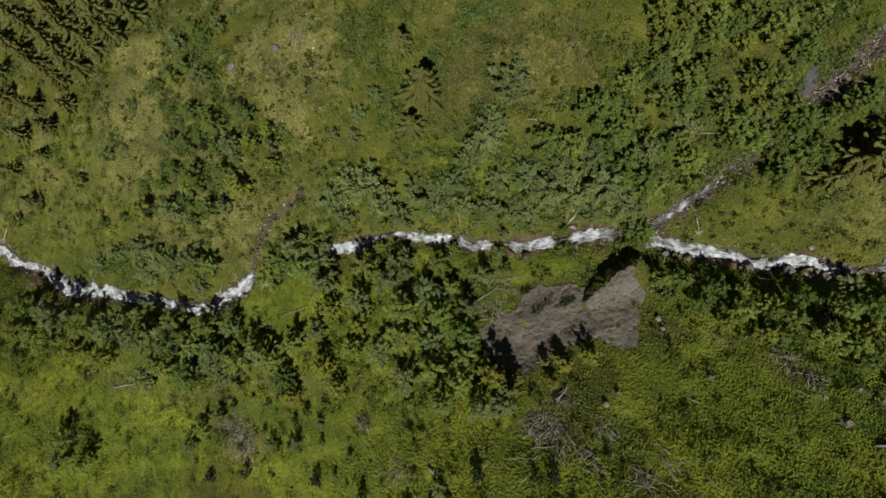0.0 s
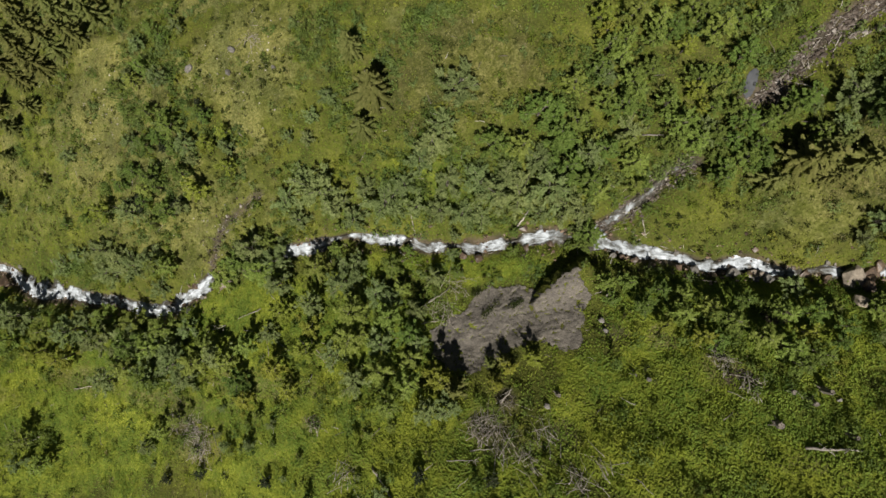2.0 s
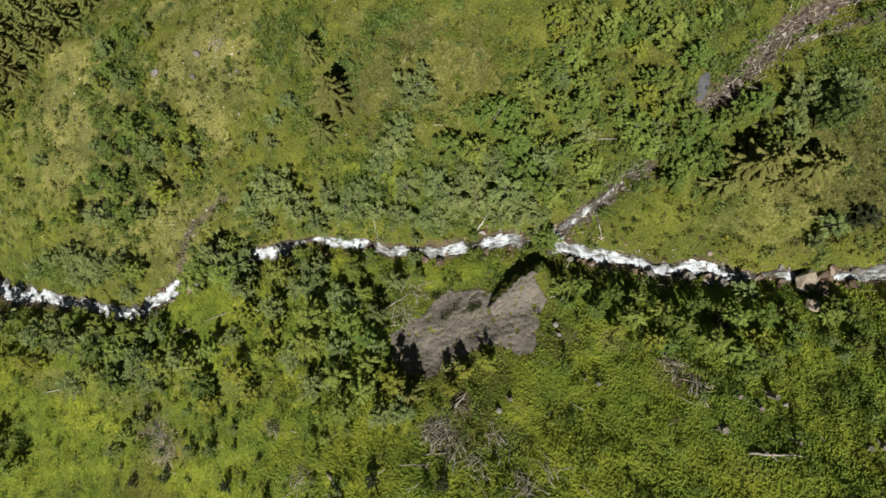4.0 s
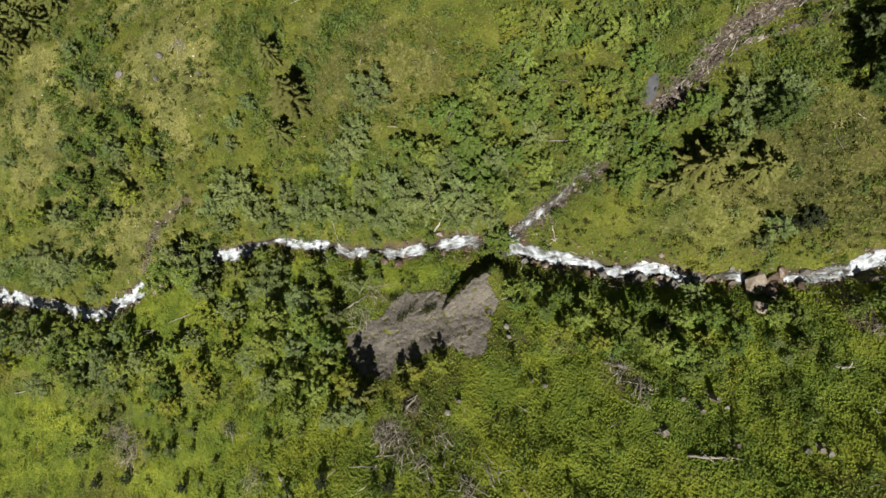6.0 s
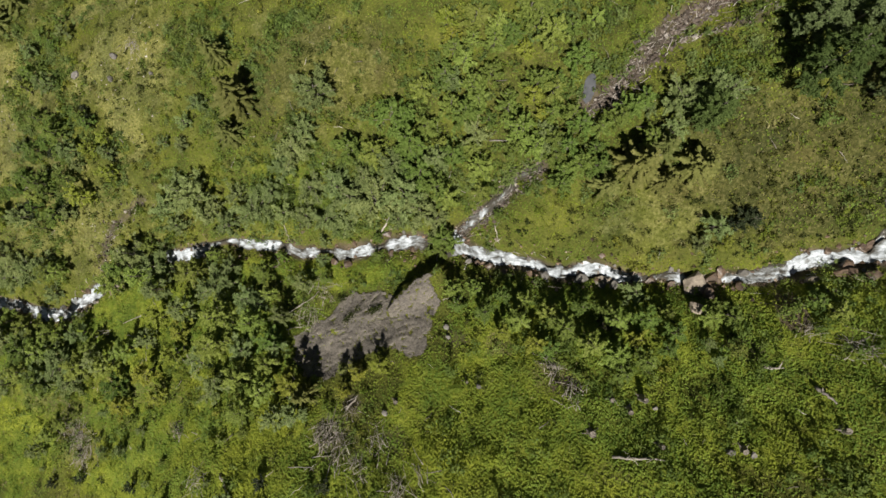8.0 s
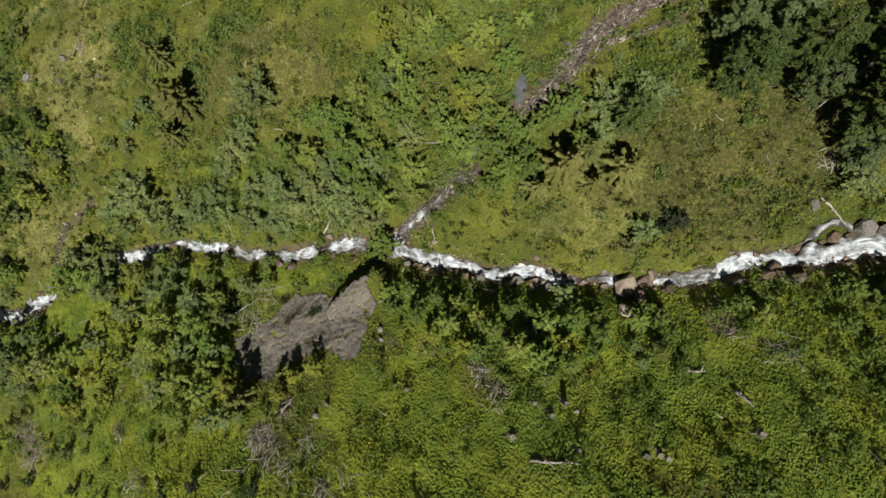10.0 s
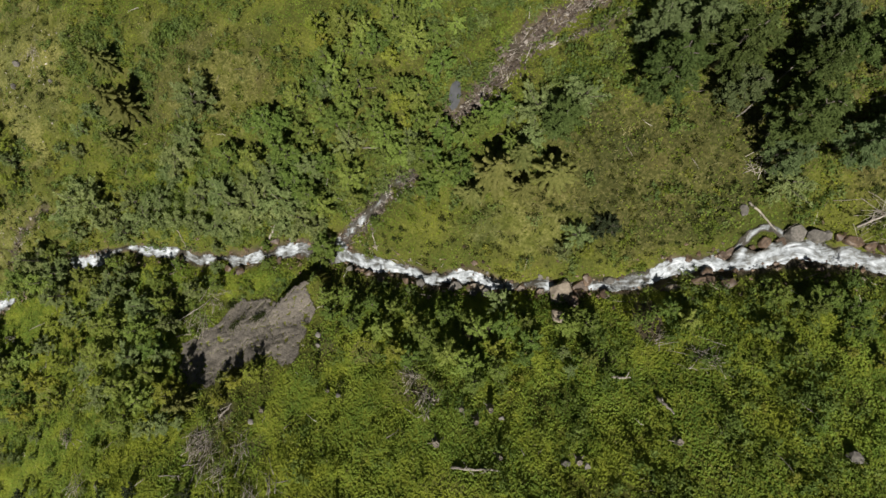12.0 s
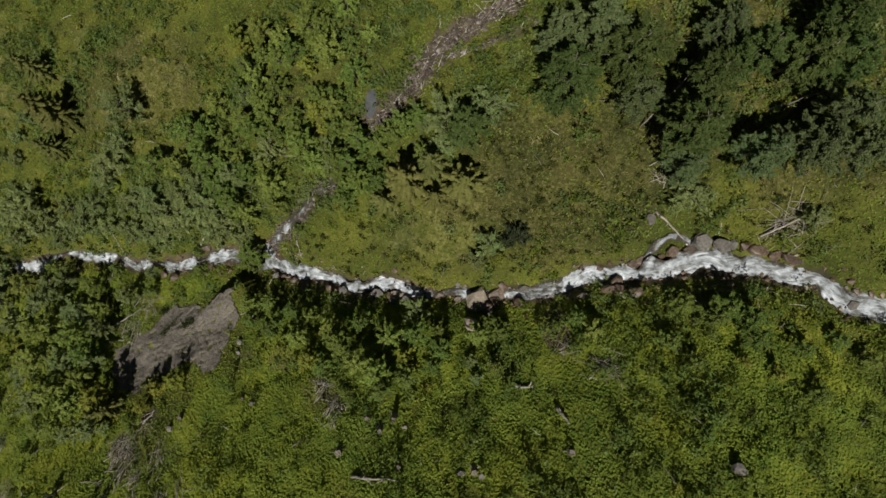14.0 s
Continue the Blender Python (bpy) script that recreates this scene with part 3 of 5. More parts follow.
def heathy(x, y):
    w = np.zeros_like(x)
    for cx, cy, rx, ry, turn, k in HEATH_AND_CLOUD_SHADE:
        w = np.maximum(w, k * oval(x, y, cx, cy, rx, ry, turn, 0.6))
    return w


def build_ground():
    out = np.array([30, 70, 140, 260, 450, 800.0])
    xs = np.r_[-108 - out[::-1], np.arange(-108, 108.1, 0.5), 108 + out]
    ys = np.r_[-56 - out[::-1], np.arange(-56, 60.1, 0.5), 60 + out]
    gx, gy = np.meshgrid(xs, ys)
    x, y = gx.ravel(), gy.ravel()
    z = height(x, y)
    nx, ny = len(xs), len(ys)
    i = (np.arange(ny - 1)[:, None] * nx + np.arange(nx - 1)[None, :]).ravel()
    me = mesh_from("ground", np.stack([x, y, z], 1), np.stack([i, i + 1, i + 1 + nx, i + nx], 1), M_GROUND, True)
    dry, lush, bare = cover(x, y)
    ca = me.color_attributes.new("cover", "FLOAT_COLOR", "POINT")
    ca.data.foreach_set("color", np.stack([dry, lush, bare, heathy(x, y)], 1).astype(np.float32).ravel())
    tagged(new("ground", me), "green mountain valley slope with turf and soil", "ground", kind="structure")


build_ground()


def build_soil():
    """The slip of bare grey-brown earth, clodded and ragged at its rim."""
    step = 0.16
    xs, ys = np.arange(3, 29, step), np.arange(-19, 0, step)
    gx, gy = np.meshgrid(xs, ys)
    wx = gx + 1.1 * (vnoise(gx, gy, 1.6, 21) - 0.5) + 0.5 * (vnoise(gx, gy, 0.5, 22) - 0.5)
    wy = gy + 1.1 * (vnoise(gx, gy, 1.6, 23) - 0.5) + 0.5 * (vnoise(gx, gy, 0.5, 24) - 0.5)
    keep = inside(wx, wy, SOIL)
    z = height(gx, gy) + 0.10
    ridges = np.abs(vnoise(gx * 0.7 + gy * 0.5, gy * 1.6 - gx * 0.5, 1.3, 25) - 0.5)
    cracks = np.abs(vnoise(gx + 0.4 * gy, gy * 1.9 - 0.6 * gx, 0.9, 27) - 0.5)
    z = z + 0.25 * (0.25 - ridges) + 0.14 * vnoise(gx, gy, 0.45, 26) - 0.3 * (cracks < 0.035)
    nx = len(xs)
    cell = keep[:-1, :-1] & keep[1:, :-1] & keep[:-1, 1:] & keep[1:, 1:]
    j, i = np.nonzero(cell)
    k = j * nx + i
    used, faces = np.unique(np.stack([k, k + 1, k + 1 + nx, k + nx], 1), return_inverse=True)
    verts = np.stack([gx.ravel(), gy.ravel(), z.ravel()], 1)[used]
    me = mesh_from("landslide_scar", verts, faces.reshape(-1, 4), M_SOIL, True)
    tagged(new("landslide_scar", me), "bare grey-brown landslide scar with cracked soil above the stream", "bare earth", kind="structure")


build_soil()


# ---- water ----
def water_ribbon(name, line, width, calm, label, lift=0.12, seed=31):
    p = curve_through(line, 0.2)
    d = unit(np.gradient(p, axis=0))
    side = np.stack([-d[:, 1], d[:, 0]], 1)
    s = np.arange(len(p)) * 0.2
    across = np.linspace(-1, 1, 15)
    half = 1.15 * width(s, p[:, 0])
    wob = 0.5 * (vnoise(s, s * 0, 2.3, seed) - 0.5)
    left = half * (0.05 + 1.2 * vnoise(s, s * 0 + 9, 1.9, seed + 1) + 0.8 * vnoise(s, s * 0 + 3, 0.7, seed + 6))
    right = half * (0.05 + 1.2 * vnoise(s, s * 0 + 5, 1.9, seed + 2) + 0.8 * vnoise(s, s * 0 + 7, 0.7, seed + 7))
    off = np.where(across[None, :] > 0, across[None, :] * left[:, None], across[None, :] * right[:, None]) + wob[:, None]
    x, y = p[:, :1] + side[:, :1] * off, p[:, 1:] + side[:, 1:] * off
    zc = height(p[:, 0], p[:, 1])
    z = zc[:, None] + lift + 0.16 + 0.10 * (1 - across[None, :] ** 2)
    z = z + 0.3 * (vnoise(x, y, 0.9, seed + 4) - 0.5) + 0.16 * (vnoise(x, y, 0.35, seed + 5) - 0.5)
    n, k = x.shape
    i = (np.arange(n - 1)[:, None] * k + np.arange(k - 1)[None, :]).ravel()
    faces = np.stack([i, i + 1, i + 1 + k, i + k], 1)
    me = mesh_from(name, np.stack([x.ravel(), y.ravel(), z.ravel()], 1), faces, M_WATER, True)
    uv = me.uv_layers.new(name="flow")
    u = np.stack([np.repeat(s, k), off.ravel()], 1)
    uv.data.foreach_set("uv", u[faces.ravel()].astype(np.float32).ravel())
    ca = me.attributes.new("calm", "FLOAT", "POINT")
    c = calm(s, x) + 0.26 * np.abs(across[None, :]) ** 2.5
    ca.data.foreach_set("value", c.astype(np.float32).ravel())
    return tagged(new(name, me), label, "stream", kind="structure")


def main_width(s, x):
    return reach(x, 2)


def main_calm(s, x):
    return reach(x, 3) + 0.10 * (vnoise(x, x * 0, 3.7, 41) > 0.74)


water_ribbon("stream", STREAM, main_width, main_calm, "foaming white mountain stream tumbling down a rocky bed")
water_ribbon("side_stream", SIDE_STREAM, lambda s, x: 0.5 - 0.22 * smooth(31, 38, x), lambda s, x: 0.06 + 0.14 * smooth(31, 36, x) + 0.08 * (vnoise(x, x * 0, 1.1, 43) > 0.5), "thin side stream trickling over brown rubble", 0.1, 51)
water_ribbon("stream_loop", SIDE_LOOP, lambda s, x: 0.36 + 0 * x, lambda s, x: 0.13 + 0.1 * smooth(78.5, 80, x), "small white branch of the stream round a rock", 0.12, 61)


# ---- trees ----
def sprays(c, way, length, width, g):
    """Pointed leafy sprays at c that lie along way, face mostly up and droop at the tip."""
    n = unit(np.array([0, 0, 1.0]) + 0.55 * g.normal(size=c.shape))
    b = unit(np.cross(n, way))
    length, width = length.reshape(-1, 1), width.reshape(-1, 1)
    root, tip = c - way * length * 0.8, c + way * length * 1.2 - np.array([0, 0, 0.25]) * length
    return np.stack([root - b * width, tip, root + b * width], 1)


def crown_sprays(radius, tall, low, limbs, leaves, leaf, seed, rise=0.55, fullness=0.75):
    """A crown of leafy limbs: each limb climbs outward, forks into twigs, and the sprays sit on the twigs."""
    g = np.random.default_rng(seed)
    f = (np.arange(limbs) + g.uniform(0, 1, limbs)) / limbs
    a = np.arange(limbs) * 2.4 + g.normal(0, 0.35, limbs)
    foot = np.stack([0.03 * radius * np.cos(a), 0.03 * radius * np.sin(a), low + (tall - low) * (0.06 + 0.74 * f)], 1)
    reach = radius * np.minimum(1.0, 0.72 + 1.4 * f) * (1 - f) ** fullness * g.uniform(0.65, 1.15, limbs) + 0.14 * radius
    lift = rise * reach * g.uniform(0.5, 1.3, limbs)
    head = foot + np.stack([np.cos(a) * reach, np.sin(a) * reach, lift], 1)
    k = np.repeat(np.arange(limbs), 8)
    u = g.uniform(0.25, 1.0, len(k))
    start = foot[k] + (head - foot)[k] * u[:, None] + np.array([0, 0, 0.12]) * (u * (1 - u) * reach[k])[:, None]
    turn = a[k] + g.choice([-1, 1], len(k)) * g.uniform(0.3, 1.1, len(k)) * (u < 0.93)
    ln = reach[k] * g.uniform(0.25, 0.5, len(k)) * (1.15 - 0.6 * u)
    way = unit(np.stack([np.cos(turn), np.sin(turn), g.normal(0.15, 0.3, len(k))], 1))
    pick = g.choice(len(k), leaves, p=ln / ln.sum())
    v = g.uniform(0, 1, leaves) ** 0.75
    c = start[pick] + way[pick] * (ln[pick] * v)[:, None] + g.normal(0, 0.045 * radius, (leaves, 3)) * (1.25 - 0.7 * v)[:, None]
    along = unit(way[pick] + 0.45 * g.normal(size=(leaves, 3)) * np.array([1, 1, 0.6]))
    length = leaf * g.uniform(0.65, 1.35, leaves)
    return sprays(c, along, length, length * g.uniform(0.34, 0.55, leaves), g), foot, head


def broadleaf(name, label, category, mat, radius, tall, low, limbs, leaves, leaf, stems, seed, rise=0.55, fullness=0.75, bark=None):
    """A broad-leaved tree: trunk or stems, limbs, and a crown of leafy sprays on them."""
    g = np.random.default_rng(seed)
    tree = tagged(new(name), label, category)
    quads, foot, head = crown_sprays(radius, tall, low, limbs, leaves, leaf, seed, rise, fullness)
    trunks = []
    for s in range(stems):
        a = g.uniform(0, 6.28)
        root = np.array([math.cos(a), math.sin(a), 0]) * (0.12 * radius if stems > 1 else 0)
        top = np.array([*(g.normal(0, 0.05, 2) * radius), tall * (0.82 if s == 0 else 0.66)])
        t = np.linspace(0, 1, 6)[:, None]
        line = root + (top - root) * t + np.array([[0, 0, -0.35]]) * (t == 0) + 0.05 * radius * g.normal(size=(6, 3)) * t * (1 - t) * 4
        trunks.append(part("trunk", joined("trunk", [tube(line, np.linspace(0.05, 0.012, 6) * radius * (1.3 if stems == 1 else 1), 6)], bark or M_BARK), tree))
    for k in range(0, limbs, max(1, limbs // 6)):
        t = np.linspace(0, 1, 4)[:, None]
        line = foot[k] + (head[k] - foot[k]) * t + np.array([[0, 0, 0.06 * radius]]) * t * (1 - t) * 3
        part("limb", joined("limb", [tube(line, np.linspace(0.02, 0.006, 4) * radius, 4)], bark or M_BARK), trunks[k % stems])
    part("crown", quad_mesh("crown", quads, mat), tree)
    return tree


def spruce(label, radius, tall, seed):
    """A spruce: a straight trunk and whorls of boughs, each a ridge of twigs that hang to both sides."""
    g = np.random.default_rng(seed)
    tree = tagged(new("spruce_tree"), label, "conifer tree")
    line = np.array([[0, 0, -0.3], [0.03, 0, tall * 0.35], [0, 0.04, tall * 0.7], [0, 0, tall]])
    part("trunk", joined("trunk", [tube(line, [0.08 * radius, 0.06 * radius, 0.035 * radius, 0.01], 7)], M_BARK), tree)
    quads, level, z = [], 0, 0.16 * tall
    while z < tall * 0.98:
        f = z / tall
        reach = radius * min(1.0, 1.14 * (1 - f)) ** 0.9 * g.uniform(0.9, 1.12) + 0.06
        count = max(4, int(7.5 - 3 * f))
        for k in range(count):
            a = 2 * math.pi * (k + g.uniform(-0.3, 0.3)) / count + level * 0.45
            rr = reach * g.uniform(0.7, 1.15)
            out, side = np.array([math.cos(a), math.sin(a), 0.0]), np.array([-math.sin(a), math.cos(a), 0.0])
            segs = max(3, int(rr / 0.2))
            u = np.linspace(0.12, 1, segs + 1)
            spine = np.array([0, 0, z]) + out * (rr * u)[:, None] + np.array([0, 0, 1.0]) * ((0.12 * u - 0.42 * u * u + 0.2 * u ** 4) * rr)[:, None]
            for j in range(segs):
                p0, p1 = spine[j], spine[j + 1]
                w = 0.045 * radius * (1.2 - 0.6 * u[j])
                quads.append([p0 - side * w, p0 + side * w, p1 + side * w * 0.8, p1 - side * w * 0.8])
                for sgn in (-1, 1):
                    ln = (0.12 * rr * (1.1 - u[j]) + 0.07 * radius) * g.uniform(0.7, 1.25)
                    tip = p0 + (side * sgn * 0.8 + out * 0.65) * ln + np.array([0, 0, -0.5 * ln + g.uniform(-0.05, 0.05)])
                    wv = out * 0.075 * radius
                    quads.append([p0 - wv * 0.5, p0 + wv, tip + wv * 0.35, tip - wv * 0.35])
        z += tall * (0.088 - 0.04 * f)
        level += 1
    part("crown", quad_mesh("crown", np.array(quads), M_SPRUCE), tree)
    return tree


ALDERS = [(-91.9, 6.4, 2.2), (-85.4, -15.5, 2.8), (-84, 9.5, 2.3), (-83.7, -11.2, 3.5), (-78.2, -17.4, 2.8), (-75.9, -13.1, 3.4), (-71, 13.2, 2), (-69.6, -34.7, 2.1), 
    (-68.8, -38.4, 1.8), (-68.4, -14.9, 2.7), (-65, 5.1, 1.4), (-64.6, -38.2, 1.8), (-61.9, -0.8, 1.6), (-61.7, -14.6, 3.2), (-60, -12.5, 2.1), (-59.7, 6, 1.4), 
    (-55.7, -12.2, 2.6), (-54.4, -16.2, 3.1), (-52.8, -23, 2.5), (-51.4, 29.4, 1.8), (-51, -20.1, 2), (-50.1, 11.6, 1.8), (-49.1, -20.8, 2.5), (-48.4, 31.2, 1.5), 
    (-48.3, -16.8, 3), (-48.1, -12.8, 2.5), (-47.7, 19, 1.9), (-47.5, 29.4, 1.9), (-47.3, 13.8, 1.9), (-47.1, 6.9, 2.7)]
ALDERS += [(-47.1, 36.6, 1.8), (-44.9, 31.8, 2.4), (-44.8, 8.6, 1.9), (-44.7, 18.3, 2.1), (-44.4, -22.2, 2.5), (-43.9, 10.7, 1.9), (-43.6, 32.6, 1.4), (-43.4, -2.3, 1.8), 
    (-43.4, 23.8, 2.4), (-43.3, -33.5, 1.5), (-43.3, 38.3, 2.1), (-43.1, 5, 1.9), (-42.6, -16.3, 2.9), (-42.4, 12.7, 2.4), (-42.1, 19.5, 1.9), (-41.5, 10.9, 1.7), 
    (-41.4, 36.8, 1.4), (-41.3, 29.3, 2.3), (-41.1, -30.4, 1.7), (-40.7, -13.4, 2.5), (-40.7, -2.6, 2), (-40.5, 41.1, 1.2), (-40.2, 7.2, 2.6), (-39.8, 22.7, 1.7), 
    (-38.9, 38.2, 1.7), (-38.6, 20.5, 2.6), (-38.3, 17.3, 1.9), (-38, -28.3, 1.4), (-37.4, 7.5, 1.7), (-36.8, 13.1, 2.3)]
ALDERS += [(-35.8, -13.1, 1.9), (-35.6, 17.6, 2.3), (-35.2, 15.4, 1.4), (-33.8, 23.1, 1.6), (-33.7, -18.4, 2.8), (-32.2, 22, 1.6), (-31.8, -15.5, 2.3), (-29.6, -17.3, 2.3), 
    (-29.5, -4.7, 2.6), (-28, 16.8, 1.4), (-27.3, -17.8, 2.3), (-26.2, -1.6, 2.9), (-25.1, -20.9, 2.2), (-24.2, 0.4, 2.7), (-24.1, -14.9, 2.2), (-22.3, -3, 2.7), 
    (-20, -12.9, 1.8), (-18.9, -5, 2.2), (-17.3, 18, 1), (-12.7, -7.8, 2.1), (-12.4, -2.2, 2.6), (-6.2, -12.6, 2.4), (-6.1, -1.3, 1.6), (-6, -8.7, 2.5), 
    (-1.7, -16.6, 2.3), (-0.7, -9.3, 2), (-0.7, -2.1, 1.7), (-0.1, -20.7, 1.9), (1, -5.4, 1.5), (2.2, -11.5, 2)]
ALDERS += [(2.7, -17.7, 2.3), (3.3, -8.5, 1.6), (2.6, -14.6, 1.9), (4.9, -20.9, 1.8), (3.4, -12.6, 1.6), (6, -3.6, 1.5), (7.5, -20.1, 1.8), (9.3, -2.8, 1.1), 
    (13.6, 14.5, 2.3), (17.4, 14, 1.9), (19.8, 18.3, 2.6), (22.1, 15, 2.4), (23.5, 11.5, 2.2), (23.8, 21.5, 1.6), (24.6, 17.5, 1.8), (25.8, 9.3, 2.2), 
    (26.4, 1.1, 1.4), (26.8, 2.7, 2), (27.3, 7.9, 1.8), (27.4, 19.5, 1.6), (27.9, 13.5, 1.8), (28.1, -3.9, 1.3), (28.7, -5.9, 1.1), (29.2, 18.1, 2.1), 
    (29.4, 25, 1.7), (30.2, 21.5, 1.7), (30.4, 29.8, 2), (30.9, -3.1, 1.8), (31.2, 19.7, 1.7), (31.4, 11.2, 1.8)]
ALDERS += [(31.6, 8.5, 1.4), (32.1, -6.5, 1.5), (32.5, 22.6, 1.7), (32.8, 26.6, 1.7), (33.1, 28.3, 1.7), (34.3, -3.7, 2), (34.6, 18.4, 1.7), (34.8, 27.1, 1.7), 
    (35.9, -7.6, 1.7), (35.9, 15.6, 2), (36.9, -4.3, 1.9), (37.7, 13.9, 1.7), (39.4, -10.6, 1.3), (39.4, -5.6, 1.9), (39.7, 20, 1.7), (39.8, 26.6, 2), 
    (40.4, 21.4, 1.3), (40.9, -8.1, 1.8), (41.4, 10.4, 1.6), (41.8, 13.2, 1.7), (42.1, 27.7, 1.3), (43, 11.3, 1.9), (43.1, 15.4, 1.3), (43.4, -4.9, 1.9), 
    (43.7, -9.7, 1.8), (44.8, 13.2, 1.2), (45.1, 11.5, 1.6), (45.8, -10.8, 1.8), (46.5, -5.5, 1.9), (46.6, -12.4, 1.5)]
ALDERS += [(47.3, -7.3, 1.6), (49.3, -11.3, 1.4), (50.4, -7.2, 1.6), (50.9, 14.2, 1.5), (52, -10.1, 1.1), (52.8, -5.3, 1.5), (53.1, -8.3, 1.4), (57.2, -6.5, 1.3), 
    (58.2, -4.6, 1.6), (58.9, -9.9, 0.9), (59.4, -6.4, 1.4), (67.9, -4.3, 1.2), (69.3, -5.4, 1.3), (76.1, -6.1, 1.2), (77.7, -14.1, 0.8), (78.2, -8, 1), 
    (78.3, -2.7, 1.2), (80.6, -3.7, 1.4), (82.4, -2.6, 1.5), (83.7, -3.7, 1.6), (84.3, -5.8, 1.4), (88.6, -6.8, 1.1), (89.1, -10.8, 1.1), (92.1, -5.8, 1.1), 
    (94.9, -7.8, 1.1)]
WILLOWS = [(-67.3, -3, 2), (-63.6, 18, 1.6), (-55.7, 0.2, 2.6), (-54.6, -3.8, 2.6), (-51.4, -1.8, 2.5), (-48.5, -15.9, 3), (-48.2, -2.6, 2.5), (-44.2, -21.3, 2.5), 
    (-43.8, -1.6, 2.4), (-43.2, -6.6, 1.8), (-42.2, -16.4, 2.9), (-38.3, -18.9, 3.4), (-36, -21.3, 2.4), (-27.2, -2.4, 2.3), (-20.2, -1.4, 3.2), (-14.8, 11.6, 2.1), 
    (-14, 17.3, 1.3), (-13.3, 20.6, 1.3), (-11.6, 9.3, 3.4), (-10.6, 23.2, 1.5), (-8.9, -15.1, 2), (-8.9, 7.3, 2.1), (-7.7, -4.6, 2.9), (-6.7, 5.2, 2.1), 
    (-5.1, -18.4, 2), (-3, -6.2, 2.1), (-1.8, -13.1, 2), (-1.5, 7.1, 2.9), (-0.4, -7, 1.7), (1.2, 9.9, 2)]
WILLOWS += [(3.7, 13.3, 2), (5.4, 15.2, 2.7), (6.3, 6.2, 2), (7, 18, 1.9), (7.6, 10, 2.4), (9, 22.3, 3), (9.7, 5.7, 2), (11.9, 9.7, 2.7), 
    (14.3, 8.5, 2.7), (17.4, 7.7, 3), (19.8, 12.4, 2.2), (21.3, 8.6, 3), (23.6, 6.4, 2.6), (25.8, 5.4, 1.7), (27.7, 22.5, 1.5), (30.6, 15.7, 1.8), 
    (39.2, 14.7, 2), (50, -4.1, 1.7), (50.7, 17.5, 0.9), (53.6, 17.8, 2.5), (56.4, -9.4, 0.8), (57, -11.1, 0.7), (57.4, 1.9, 1.2), (58.5, 3.8, 1.7), 
    (79, 9, 2.3), (90.5, 6.4, 1.4)]
BIRCHES = [(-69.9, -19.1, 2.7), (-63.3, -19.8, 2.7), (-53.9, 7.2, 2.2), (-33.7, 10.3, 2.3), (-31.8, 17.5, 1.6), (-28.8, 19.2, 1.4), (-27.7, 13.7, 1.8), (-23.7, -23.3, 1.8), 
    (-18.4, -17.6, 2.1), (-18, -9.3, 2.2), (-15.6, -20.6, 1.7), (-13.3, -14.7, 2.1), (-12.9, -11.5, 2.1), (6.6, -16.9, 2.3), (14, -17.1, 1.1), (15.8, -15, 1.3), 
    (18.8, -13.6, 1.4), (26.9, 30.1, 1.7), (27.7, 28.1, 1.4), (34, -9, 1.2), (36.5, 25.1, 1.3), (37.6, -10, 1.6), (37.6, 19.6, 1.4), (38.7, 17.7, 1), 
    (48.8, -9.1, 1.3), (59.8, 2, 1), (82.9, -7.9, 0.8), (85.8, -8.9, 1)]
SPRUCES = [(-53.5, 47.5, 3.0), (-57.8, 43.6, 3.2), (-62, 40.6, 3.2), (-66.5, 38, 3.0), (-71, 35.5, 3.2), (-76, 33.5, 2.8),
    (-60, 49, 3.2), (-66, 45.5, 3.4), (-71.5, 42, 3.4), (-77, 40, 3.3), (-82.5, 38, 3.2), (-72, 49.5, 3.4), (-78, 47, 3.4), (-84, 45, 3.4), (-89.5, 42.5, 3.2),
    (-85, 52, 3.4), (-91.5, 50, 3.4), (-96, 45.5, 3.2), (-73.5, 28.3, 2.2), (-79, 24.6, 2.3), (-84, 29.4, 2.6), (-81.5, 19.5, 1.7), (-87.5, 24, 2.4),
    (-86.5, 10.5, 1.8), (-92, 32, 2.8), (-95, 38, 3.0), (-91, 17, 2.0), (-5.0, 18.0, 2.5), (-3.2, 22.7, 3.7), (-6.8, 29.4, 2.5),
    (-38.5, -37.9, 1.6), (-31.2, -35.5, 1.3), (-18.2, -33.4, 1.4), (4.3, -28, 1.2), (12.9, -27.1, 0.9),
    (46.4, 8.9, 2.2), (48.9, 10.8, 3.4), (52.0, 8.9, 1.8), (55.4, 10.9, 3.0), (51.8, 12.6, 2.4)]
TALL_TREES = [(55.6, 16.0, 2.3), (65, 24.5, 2.1), (65.9, 19, 3), (68.6, 24.4, 2.6), (71.3, 21.3, 3.2), (72.6, 17.9, 2.2), (77.1, 15, 3.2), (77.2, 11.8, 2), (79.1, 19.3, 2.5), 
    (80, 23.8, 2.2), (82, 21.4, 2.4), (83.6, 12.5, 2.3), (85.7, 20.4, 2.8), (86.9, 12.5, 2.7), (88.8, 23, 2.4), (89.1, 14.8, 2.4), (89.4, 19.8, 2.4), 
    (90.6, 12, 2.4)]
# Bushes added to stand in for dark blobs of foliage and shadow.
DARK_BLOBS = [(-48.3, 7.9, 1.8), (-45.9, 8.5, 1.8), (-42.8, 13.8, 1.4), (-41.1, 17.8, 1.1), (-41, 7.2, 1.7), (-38.2, 7.9, 1.5), (-34.1, 24.9, 0.8), (-32.8, 22.6, 1.4), 
    (-28.1, 16.5, 1), (60.6, 4.2, 1), (61.7, 4.6, 1.7)]

